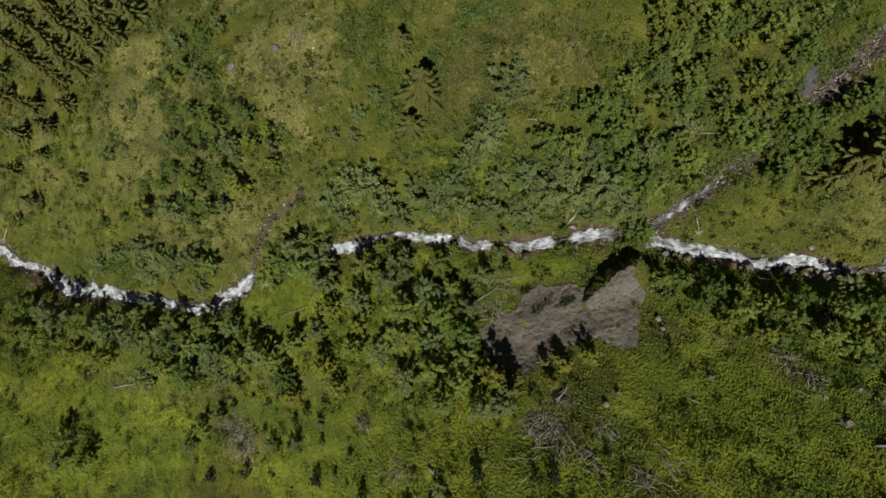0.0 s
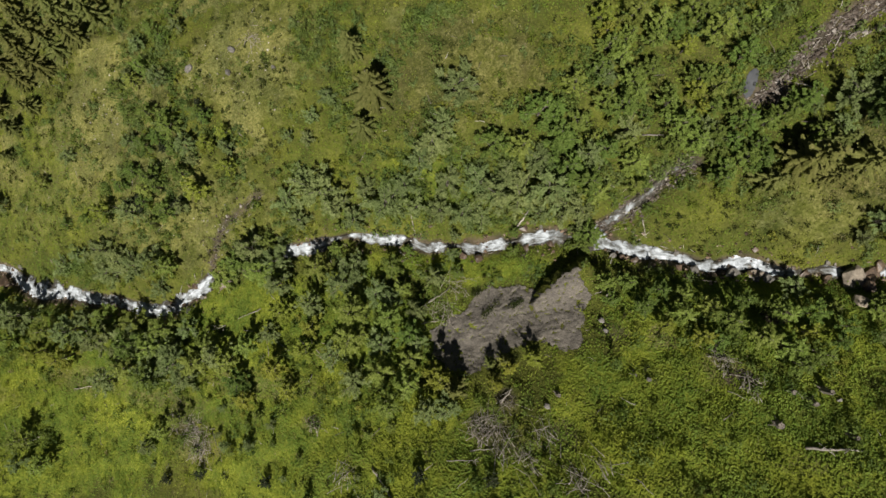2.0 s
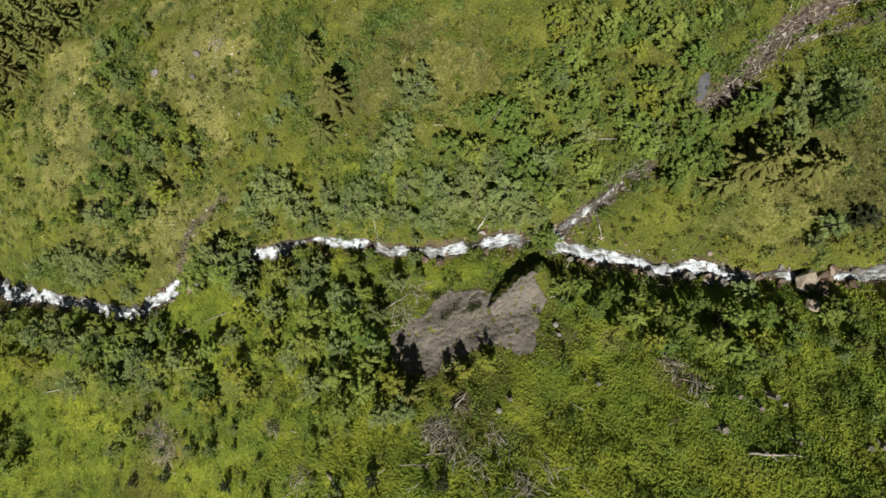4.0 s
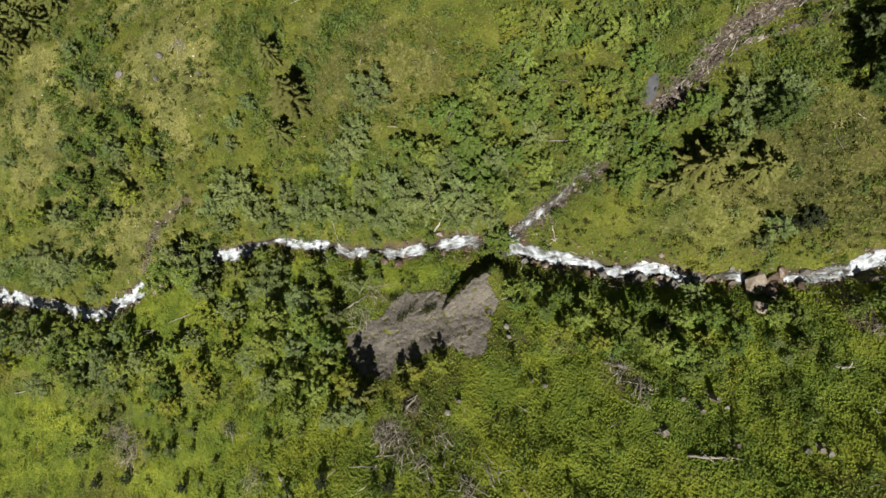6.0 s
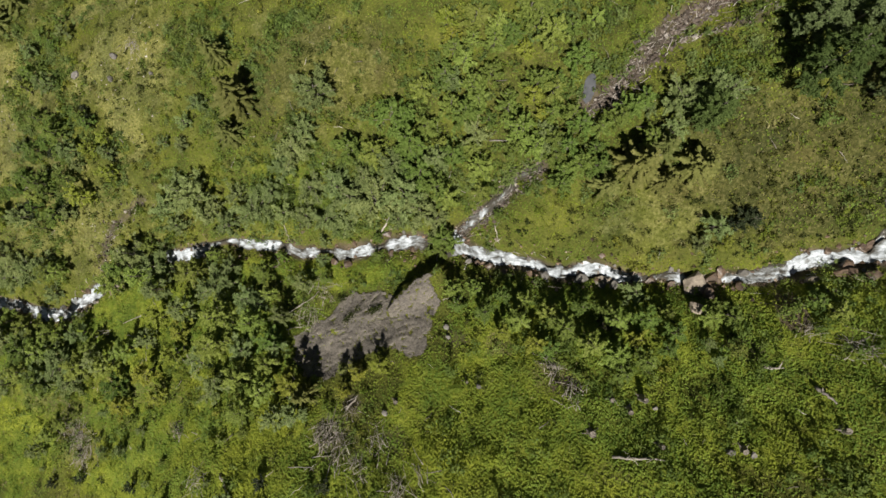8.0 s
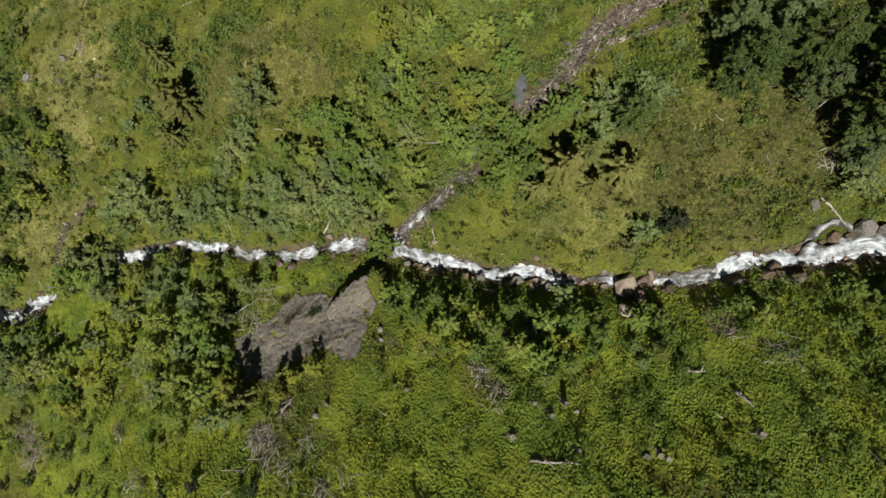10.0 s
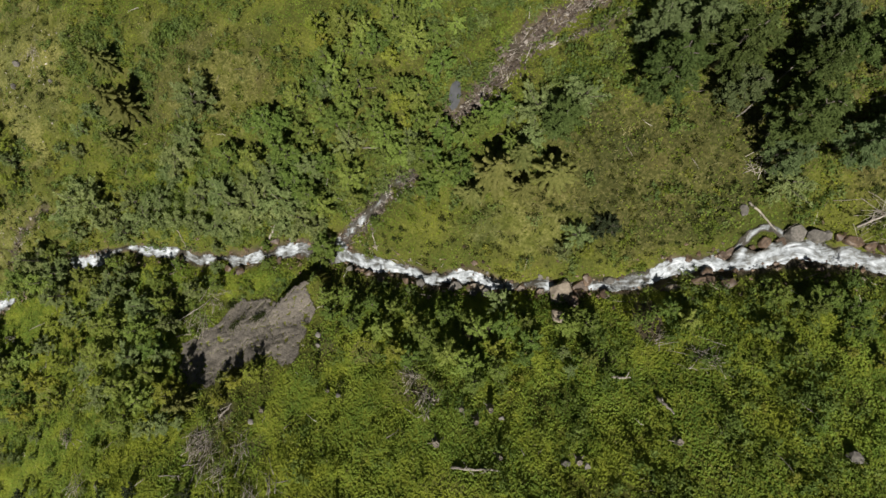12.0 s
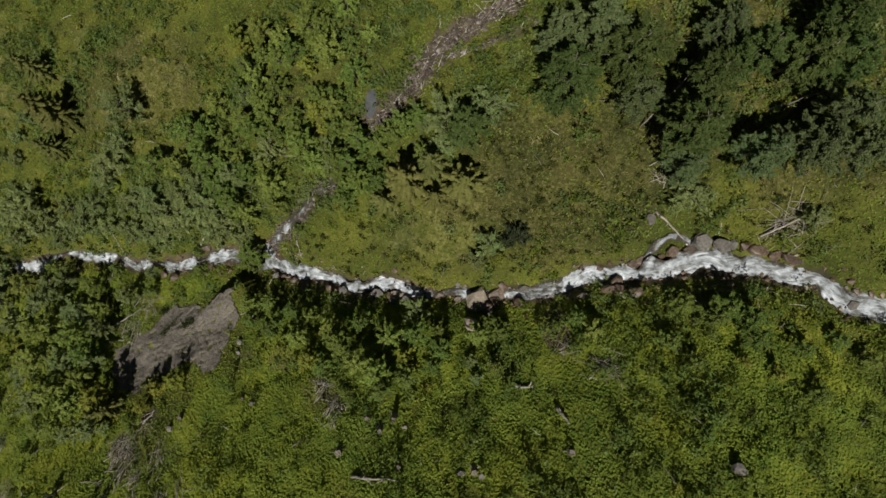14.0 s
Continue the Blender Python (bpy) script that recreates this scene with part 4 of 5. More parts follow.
ALDER_LABELS = "bushy green alder tree on the stream bank"
alder_kinds = [broadleaf("alder_tree", ALDER_LABELS, "alder tree", (M_ALDER, M_ALDER_LIT, M_WILLOW)[k % 3], 1.9, 4.9 + 0.35 * k, 0.25, 20 + k, 2700, 0.125, 2, 100 + k) for k in range(6)]
willow_kinds = [broadleaf("willow_tree", "grey-green spreading willow on the slope", "willow tree", M_WILLOW, 2.35, 3.6 + 0.4 * k, 0.1, 24, 3000, 0.13, 3, 200 + k, 0.7, 0.6) for k in range(3)]
birch_kinds = [broadleaf("birch_tree", "young yellow-green birch tree in rough grass", "birch tree", M_BIRCH, 1.8, 5.0 + 0.5 * k, 0.1, 20, 2500, 0.12, 2, 300 + k, 0.6) for k in range(3)]
tall_kinds = [broadleaf("aspen_tree", "tall green broad-leaved tree with a long crown", "tree", (M_FOREST_DIM, M_SPRAY, M_FOREST_DIM, M_SPRAY)[k], 3.4, 13.0 + k, 2.0, 44, 9000, 0.17, 1, 400 + k, 0.35, 0.6) for k in range(4)]
spruce_kinds = [spruce("olive green spruce with drooping boughs on the slope", 2.2, 5.8 + 0.7 * k, 500 + k) for k in range(3)]
dark_blob_kinds = [broadleaf("juniper_bush", "near-black bush added for a dark blob of foliage and shadow", "juniper bush", M_DARK_BLOB, 1.5, 2.4 + 0.4 * k, 0.0, 18, 2000, 0.11, 2, 600 + k, 0.8) for k in range(2)]


def plant(kinds, unit_radius, places, group):
    g = np.random.default_rng(len(places))
    for k, (x, y, r) in enumerate(places):
        pick = k
        if k >= len(kinds) and group == "alders along the stream":
            tone = g.uniform()
            # Share of darker leaves by place: fewer where sunlit, more under cloud shade.
            dark = 0.55 if x < -20 and y > 3 else 0.12 if x < 8 else 0.6
            pick = 3 * (k % 2) + (0 if tone < dark else 1 if tone < 0.7 or x > 26 else 2)
        kind = kinds[pick % len(kinds)]
        tilt = g.uniform(-6, 6)
        m = at_ground(x, y, g.uniform(0, 360), r / unit_radius, 0.05, tilt)
        if k < len(kinds):
            kind.matrix_basis = m
            tagged(kind, group=group)
        else:
            copy_thing(kind, Matrix.Identity(4)).matrix_basis = m


ALDERS = [(x, y, r * 0.78) if x < -28 and y > 3 else (x, y - 0.9, r * 0.68) if 29 < x < 60 and -6 < y < -1 else (x, y, r) for x, y, r in ALDERS]
ALDERS += [(43.2, 15.7, 1.7), (45.6, 15.4, 1.5), (46.9, 16.6, 1.6), (42.2, 17.2, 1.6), (48.4, 17.8, 1.7), (40.6, 12.6, 1.7), (40.9, 9.3, 1.5), (50.3, 18.8, 1.3), (-10, 0.6, 1.1), (-9, 3.9, 1.2), (1.6, 0.4, 0.9), (8.6, -0.2, 1.1),
           (8.8, 2.4, 1.0), (17.2, 0.5, 1.0), (17.3, 3.0, 0.9), (25.7, 3.6, 1.1), (-28.5, -3.2, 2.2), (-21.5, 1.6, 1.6)]
WILLOWS += [(56.3, 17.4, 2.2), (58.6, 19.0, 2.0), (53.2, 14.8, 1.5), (-16, 5.0, 1.8), (-18, 8, 2.0), (-4.5, 9.5, 1.8), (3, 6.8, 1.7), (12.6, 5.2, 1.7), (16, 11, 1.8), (20.5, 5.4, 1.6)]
copse = np.random.default_rng(78)
ALDERS += [(round(x, 1), round(y, 1), round(r, 2)) for x, y, r in zip(copse.uniform(-48, 4, 30), copse.uniform(-37, -23, 30), copse.uniform(0.5, 1.0, 30))]
copse = np.random.default_rng(77)
for x, y, r in zip(copse.uniform(17, 45, 60), copse.uniform(12, 33, 60), copse.uniform(1.1, 1.9, 60)):
    clear = near_line(np.array([x]), np.array([y]), CHUTE)[0][0] > 3.0 and near_line(np.array([x]), np.array([y]), SIDE_STREAM)[0][0] > 2.5 and math.hypot(x - 44.3, y - 20.6) > 3.2
    if clear and y - 12 < 0.9 * (x - 12) and all(math.hypot(x - a, y - b) > 1.5 for a, b, c in ALDERS):
        ALDERS.append((round(x, 1), round(y, 1), round(r, 1)))
plant(alder_kinds, 1.85, ALDERS, "alders along the stream")
plant(willow_kinds, 2.2, WILLOWS, "willows on the slopes")
plant(birch_kinds, 1.75, BIRCHES, "young birches")
plant(tall_kinds, 3.3, TALL_TREES, "tall trees above the stream")
# Blobs at the lower edge, conifer shadows among them, get such bushes too.
DARK_BLOBS += [(x, y, 1.1) for x, y, r in SPRUCES if y < -25]
SPRUCES = [p for p in SPRUCES if p[1] > -25]
SPRUCES += [(8.9, -18.0, 2.1), (13.6, -14.9, 1.1), (15.3, -14.3, 1.2)]
plant(dark_blob_kinds, 1.5, DARK_BLOBS, "dark junipers")
plant(spruce_kinds, 2.2, SPRUCES, "spruces on the slope")


# ---- undergrowth ----
def mapped(weight):
    """The same weight read off a quarter-metre map of the seen ground."""
    x0, y0, step = -109.0, -58.0, 0.25
    nx, ny = 868, 480
    gx, gy = np.meshgrid(x0 + step * np.arange(nx), y0 + step * np.arange(ny))
    grid = np.asarray(weight(gx, gy), float)

    def read(x, y):
        u, v = np.clip((x - x0) / step, 0, nx - 1.001), np.clip((y - y0) / step, 0, ny - 1.001)
        i, j = u.astype(int), v.astype(int)
        u, v = u - i, v - j
        return (grid[j, i] * (1 - u) + grid[j, i + 1] * u) * (1 - v) + (grid[j + 1, i] * (1 - u) + grid[j + 1, i + 1] * u) * v
    return read


def scattered(count, weight, seed):
    """Places over the seen ground, kept by a weight from 0 to 1."""
    g = np.random.default_rng(seed)
    x = g.uniform(-107, 104, count)
    y = g.uniform(-1, 1, count) * half_width(x)
    keep = g.uniform(0, 1, count) < weight(x, y)
    return x[keep], y[keep]


def off_bare(x, y):
    """0 on water, rubble and the slip; 1 where plants grow."""
    d = near_line(x, y, STREAM)[0] - 0.85 * reach(x, 2)
    foot = off_chute(x, y)
    w = smooth(0.0, 0.8, d + 0.6 * (vnoise(x, y, 2.0, 71) - 0.5))
    w = w * smooth(0.3, 1.0, near_line(x, y, SIDE_STREAM)[0] + 0.6 * (vnoise(x, y, 1.1, 74) - 0.5)) * smooth(0.5, 1.7, foot[0] + 0.8 * (vnoise(x, y, 1.2, 72) - 0.5) + 0.7 * smooth(7, 0, foot[1]))
    w = w * smooth(0.0, 1.2, near_line(x, y, OLD_GULLY)[0] + 1.8 * (vnoise(x, y, 1.6, 73) - 0.35))
    w = w * smooth(0.3, 0.9, near_line(x, y, SIDE_LOOP)[0])
    wx, wy = x + 1.1 * (vnoise(x, y, 1.6, 21) - 0.5), y + 1.1 * (vnoise(x, y, 1.6, 23) - 0.5)
    for cx, cy, rx, ry, turn, k in BARE[:3]:
        w = w * (1 - 0.9 * k * oval(x, y, cx, cy, rx, ry, turn))
    w = w * smooth(0.8, 1.3, np.hypot((x - 44.3) / 1.1, (y - 20.6) / 2.1))
    return w * ~inside(wx, wy, SOIL)


off_bare = mapped(off_bare)
heathy = mapped(heathy)


def bushy(x, y):
    """Where low bushes stand thick."""
    w = 0.22 + 0.3 * smooth(2, 6, y) * smooth(-24, -14, x)
    for cx, cy, rx, ry, turn, k in THICKETS:
        w = np.maximum(w, k * oval(x, y, cx, cy, rx, ry, turn))
    w = w * (1 - 0.6 * oval(x, y, 68, 12, 16, 9))
    for cx, cy, rx, ry, turn, k in DRY[:5]:
        w = w * (1 - 0.6 * oval(x, y, cx, cy, rx, ry, turn))
    w = w * (1 - 0.7 * oval(x, y, 36, -19, 11, 6)) * (1 - 0.5 * oval(x, y, -15, -31, 18, 6))
    return w * off_bare(x, y) * (0.1 + 1.1 * smooth(0.44, 0.54, 0.6 * vnoise(x, y, 4.2, 81) + 0.4 * vnoise(x, y, 1.6, 84))) * (0.35 + 0.9 * smooth(0.3, 0.6, vnoise(x, y, 11.0, 82)))


THICKETS = [(2, 10, 32, 9, 0, 1.3), (-28, -1, 8, 2.5, 25, 1.0), (36, 22, 12, 12, 0, 1.0), (-30, -18, 42, 8, 5, 0.65), (14, -2.2, 13, 2.6, 0, 0.85), (-75, -16, 25, 6, 0, 0.8), (43, -8, 17, 6, 0, 1.0),
            (80, -9, 24, 9, 0, 0.85), (82, 18, 20, 11, 0, 0.9), (-44, 20, 12, 18, 0, 0.95), (-90, 35, 20, 22, 0, 0.8), (-52, -4, 14, 4, 0, 0.7),
            (20, -22, 6, 6, 0, 0.4), (70, -17, 25, 6, 0, 0.75), (10, 30, 22, 9, 0, 0.6), (60, 20, 9, 9, 0, 0.7), (66, 10, 12, 6, 0, 0.5), (-75, 10, 20, 12, 0, 0.35), (-40, -32, 40, 8, 0, 0.3), (38, 8, 10, 5, 0, 0.4)]


def bushes(name, mat, count, seed, weight, lo, hi, leaves, leaf, label, category):
    x, y = scattered(count, weight, seed)
    g = np.random.default_rng(seed + 1)
    n = len(x)
    r = lo + (hi - lo) * g.uniform(0, 1, n) ** 1.4
    z = level(x, y)
    k = np.repeat(np.arange(n), np.maximum(6, (1.7 * leaves * (r / hi) ** 1.6).astype(int)))
    d = unit(g.normal(size=(len(k), 3)))
    lobe = g.normal(0, 0.42, (n, 6, 3))
    lobe[:, :, 2] = np.abs(lobe[:, :, 2]) * 0.9 + 0.1
    which = g.integers(0, 6, len(k))
    size = g.uniform(0.25, 0.6, (n, 6))[k, which] * r[k]
    c = np.stack([x[k], y[k], z[k]], 1) + lobe[k, which] * r[k][:, None] + d * (size * g.uniform(0.4, 1.1, len(k)))[:, None] * np.array([1, 1, 0.8])
    face = unit(d * 0.8 + np.array([0, 0, 0.4]) + 0.4 * g.normal(size=d.shape))
    ln = 0.85 * leaf * g.uniform(0.6, 1.35, len(k)) * (0.7 + 0.5 * r[k] / hi)
    tagged(new(name, quad_mesh(name, leaf_quads(c, face, ln, ln * 0.62, g), mat)), label, category, kind="stuff")


def dryness(x, y):
    d, _, b = cover(x, y)
    return np.clip(d, 0, 1) * off_bare(x, y)


def lushness(x, y):
    d, lu, b = cover(x, y)
    return np.clip(0.22 + 0.16 * smooth(2, 6, y) * smooth(-24, -14, x) + 0.78 * lu - 0.6 * d - 0.3 * heathy(x, y), 0, 1) * off_bare(x, y) * (0.7 + 0.3 * smooth(0.36, 0.52, 0.6 * vnoise(x, y, 2.4, 88) + 0.4 * vnoise(x, y, 0.9, 89)))


bushy, lushness, dryness = mapped(bushy), mapped(lushness), mapped(dryness)
stream_far = mapped(lambda x, y: near_line(x, y, STREAM)[0])
bushes("tall_shrubs", M_SCRUB, 5000, 607, lambda x, y: bushy(x, y) * smooth(1.6, 3.8, stream_far(x, y)), 0.8, 1.9, 150, 0.15, "tall bushy green shrubs among the trees", "shrubs")
bushes("low_shrubs", M_SHRUB, 7000, 601, bushy, 0.35, 1.3, 95, 0.14, "dense low green shrubs in the thickets", "shrubs")
bushes("yellow_shrubs", M_YELLOW, 2200, 603, lambda x, y: bushy(x, y) * (1 - 0.8 * smooth(28, 40, x) * smooth(0, -3, y)), 0.4, 1.0, 80, 0.13, "scattered low yellow-green shrubs", "shrubs")
bushes("grey_shrubs", M_GREY, 9500, 605, lambda x, y: bushy(x, y) * (y > -4), 0.5, 1.5, 110, 0.15, "low grey-green willow scrub", "shrubs")
bushes("tall_herbs", M_HERB, 5200, 621, lambda x, y: lushness(x, y) * smooth(-2, -6, y) * (0.1 + 0.9 * smooth(0.42, 0.58, 0.6 * vnoise(x, y, 3.6, 86) + 0.4 * vnoise(x, y, 1.4, 87))), 0.3, 1.1, 60, 0.13, "clumps of tall green herbs and ferns", "herbs")
bushes("straw_tufts", M_STRAW, 5200, 631, lambda x, y: off_bare(x, y) * np.maximum(0.75 * oval(x, y, 66, 10, 18, 10), 0.8 * dryness(x, y)) * smooth(0.4, 0.6, vnoise(x, y, 2.8, 96)), 0.2, 0.65, 20, 0.17, "tufts of dead straw-coloured grass", "grass")
bushes("heath_tufts", M_HEATH, 12000, 609, lambda x, y: off_bare(x, y) * (0.2 + 0.6 * (vnoise(x, y, 6.0, 83) > 0.5) + 0.45 * oval(x, y, 67, 13, 17, 12)) * np.where(y > 0, 1.0, 0.22), 0.2, 0.75, 34, 0.13, "small dark heath tufts in the grass", "shrubs")


def ground_plants(name, mat, count, seed, weight, low, high, leaf, slim, upright, label, category):
    x, y = scattered(count, weight, seed)
    g = np.random.default_rng(seed + 1)
    n = len(x)
    c = np.stack([x, y, level(x, y) + g.uniform(low, high, n) * (0.4 + 1.2 * vnoise(x, y, 0.9, seed))], 1)
    face = unit(np.array([0, 0, upright]) + g.normal(size=(n, 3)))
    ln = leaf * g.uniform(0.6, 1.4, n)
    tagged(new(name, quad_mesh(name, leaf_quads(c, face, ln, ln * slim, g), mat)), label, category, kind="stuff")


ground_plants("herbs", M_HERB, 560000, 611, lushness, 0.03, 0.16, 0.12, 0.75, 4.5, "leafy green herbs and ferns covering the slope", "herbs")
ground_plants("meadow_grass", M_GRASS, 110000, 613, lambda x, y: (1 - 0.8 * lushness(x, y)) * off_bare(x, y) * (1 - 0.7 * heathy(x, y)), 0.04, 0.2, 0.17, 0.3, 0.8, "light green meadow grass between the shrubs", "grass")
ground_plants("dry_grass", M_STRAW, 70000, 615, lambda x, y: (0.12 + 0.9 * heathy(x, y) * smooth(0.35, 0.6, vnoise(x, y, 2.2, 85))) * off_bare(x, y) + dryness(x, y), 0.04, 0.25, 0.24, 0.17, 0.7, "dry straw-coloured grass and dead stems", "grass")


# ---- stones ----
def rock_mesh(seed, mat, flat=0.7, points=22):
    """An angular boulder: the hull of a few corners, its edges worn."""
    g = np.random.default_rng(seed)
    bm = bmesh.new()
    for v in g.normal(size=(points, 3)):
        v = v / np.abs(v).max() ** 0.6 / np.linalg.norm(v) ** 0.4
        bm.verts.new(Vector(v * 0.5 * g.uniform(0.8, 1.05) * np.array([1.15, 0.9, flat])))
    hull = bmesh.ops.convex_hull(bm, input=bm.verts)
    bmesh.ops.delete(bm, geom=[v for v in hull["geom_interior"] if isinstance(v, bmesh.types.BMVert)], context="VERTS")
    bmesh.ops.bevel(bm, geom=bm.edges[:], offset=0.035, segments=1, affect="EDGES", clamp_overlap=True)
    me = bpy.data.meshes.new("rock")
    bm.to_mesh(me)
    bm.free()
    me.materials.append(mat)
    return me


grey_rocks = [rock_mesh(k, M_ROCK) for k in range(4)]
wet_rocks = [rock_mesh(10 + k, M_WET) for k in range(4)]
tan_rocks = [rock_mesh(20 + k, M_TAN, 0.7, 12) for k in range(3)]


def rock(x, y, size, meshes, label, group, up=0.15, name="rock"):
    ob = new(name, meshes[int(rng.integers(0, len(meshes)))])
    ob.matrix_basis = at_ground(x, y, float(rng.uniform(0, 360)), size, -up * size, float(rng.uniform(-15, 15)))
    return tagged(ob, label, "rock", group)


stream_line = curve_through(STREAM, 0.2)
stream_way = unit(np.gradient(stream_line, axis=0))
for k in range(190):
    i = int(rng.integers(60, len(stream_line) - 30))
    p, d = stream_line[i], stream_way[i]
    w = float(main_width(np.zeros(1), p[:1])[0])
    if w < 0.5 and rng.uniform() < 0.9:
        continue
    off = float(rng.choice([-1, 1])) * w * float(rng.uniform(0.3, 1.35))
    size = 0.3 + 1.0 * float(rng.uniform(0, 1)) ** 2.4
    rock(p[0] - d[1] * off, p[1] + d[0] * off, size, wet_rocks if rng.uniform() < 0.7 else grey_rocks,
         "wet brown rock at the edge of the stream", "rocks along the stream", 0.18)
for x, y, size, tone in [(-88.5, -6.6, 2.6, 0), (-86.2, -7.2, 2.0, 0), (-31.5, -5.8, 1.8, 0), (-29.8, -5.6, 1.5, 0), (-100, 2.4, 1.6, 1), (-98.6, -1.2, 1.4, 1),
                         (74.6, -1.5, 1.6, 0), (73.0, -1.4, 1.3, 0), (77.6, 2.3, 0.9, 0), (85.6, 3.5, 1.3, 0), (88.4, 2.6, 1.3, 0), (95.6, -2.6, 1.3, 1),
                         (44.5, -2.6, 1.6, 1), (46.5, -2.9, 1.4, 0), (48.4, -3.3, 1.3, 1), (12.5, -1.0, 1.5, 0), (10.2, -0.6, 1.2, 0), (22.6, 1.4, 1.4, 0), (18.6, 3.6, 1.4, 0), (52.8, -2.6, 1.3, 0), (60.2, -1.4, 1.5, 0), (59.4, -3.2, 1.4, 0)]:
    rock(x, y, size, grey_rocks if tone else wet_rocks, "brown boulder washed by the stream", "rocks along the stream", 0.15, "boulder")


def block(x, y, size, turn, seed, mat, label, top=0.4):
    """A flat-topped block of rock with broken corners and worn edges."""
    g = np.random.default_rng(seed)
    bm = bmesh.new()
    for count, rim, z in ((6, 0.46, 0.5), (5, 0.54, 0.1), (6, 0.5, -0.5)):
        for k in range(count):
            a = 2 * math.pi * (k + g.uniform(-0.3, 0.3)) / count
            r = rim * g.uniform(0.8, 1.16)
            bm.verts.new(Vector((math.cos(a) * r * size[0], math.sin(a) * r * size[1], (z + g.normal(0, 0.045)) * size[2])))
    hull = bmesh.ops.convex_hull(bm, input=bm.verts)
    bmesh.ops.delete(bm, geom=[v for v in hull["geom_interior"] if isinstance(v, bmesh.types.BMVert)], context="VERTS")
    bmesh.ops.dissolve_limit(bm, angle_limit=radians(5), verts=bm.verts[:], edges=bm.edges[:])
    bmesh.ops.bevel(bm, geom=bm.edges[:], offset=0.05, segments=1, affect="EDGES", clamp_overlap=True)
    bmesh.ops.recalc_face_normals(bm, faces=bm.faces[:])
    me = bpy.data.meshes.new("boulder")
    bm.to_mesh(me)
    bm.free()
    me.materials.append(mat)
    ob = new("boulder", me)
    ob.matrix_basis = at_ground(x, y, turn, 1.0, -top * size[2])
    return tagged(ob, label, "rock", "boulders by the stream")


block(57.6, -3.6, (2.9, 4.3, 1.1), 6, 31, M_TAN, "large flat-topped tan boulder beside the stream", 0.12)
block(56.6, -5.7, (1.9, 1.5, 1.1), -25, 32, M_TAN, "cracked tan boulder below the large one", 0.2)
block(59.6, -2.5, (2.4, 1.9, 0.9), 30, 33, M_WET, "smooth wet brown slab washed by the stream", 0.3)
block(58.6, -4.0, (1.2, 1.6, 1.0), -20, 34, M_WET, "dark wet brown rock beside the tan boulder", 0.3)
block(55.0, -3.0, (1.2, 1.0, 0.8), 50, 35, M_WET, "brown rock between two runs of the stream", 0.3)
block(-30.4, -5.5, (2.8, 1.9, 0.7), -10, 41, M_TAN, "flat tan rock slab beside the cascade", 0.3)
block(81.4, 3.9, (2.1, 1.9, 1.3), 20, 36, M_ROCK, "pale grey block on the stream bank")
block(83.4, 3.6, (2.0, 1.5, 1.1), -30, 37, M_ROCK, "pale grey block on the stream bank")
block(72.9, -0.6, (1.7, 1.2, 0.9), 35, 42, M_WET, "rusty brown rock standing in the white water", 0.1)
block(69.2, -2.3, (2.0, 1.0, 0.7), 10, 43, M_TAN, "pale tan rock on the stream bank", 0.2)
block(80.4, 3.0, (1.4, 1.2, 1.0), -20, 44, M_WET, "dark wet rock beside the branch of the stream", 0.2)
block(75.6, 1.9, (1.5, 1.1, 0.8), 25, 45, M_WET, "dark brown rock on the stream bank", 0.2)
block(86.8, 3.0, (2.2, 1.1, 0.9), -12, 46, M_WET, "dark brown rock on the stream bank", 0.2)
block(90.0, 2.0, (2.4, 1.0, 0.8), -25, 47, M_WET, "dark brown rock on the stream bank", 0.2)
block(-31.5, -5.0, (2.0, 1.3, 0.7), 30, 48, M_WET, "rusty brown rock beside the cascade", 0.2)
block(47.6, -2.7, (2.4, 1.1, 0.7), -15, 49, M_TAN, "tan rock at the foot of the rapids", 0.2)
block(78.6, 2.9, (1.5, 1.2, 0.7), 40, 38, M_WET, "brown rock ringed by white water", 0.3)
block(72.2, -1.4, (2.6, 1.1, 0.7), 8, 39, M_WET, "flat brown rock washed by the stream", 0.3)
block(74.8, 1.5, (1.6, 1.2, 0.8), -15, 40, M_WET, "brown rock at the bend of the stream", 0.3)
for x, y, size in [(49.4, -15.9, 0.7), (27.3, -8.8, 1.0), (27.5, -9.9, 0.8),
                   (-36.0, 30.7, 1.7), (-28.3, 29.2, 1.3), (-27.7, 32.9, 1.5), (-20.0, 29.1, 0.8), (55.3, -19.1, 1.0), (19.9, -19.0, 1.0),
                   (57.3, -19.2, 0.9), (31.1, -15.0, 0.8), (84.4, 3.6, 1.3), (76.0, 6.4, 1.4), (79.9, -16.6, 1.6)]:
    rock(x, y, size * 0.8, grey_rocks, "pale grey boulder in the grass", "boulders on the slope", 0.2, "boulder")

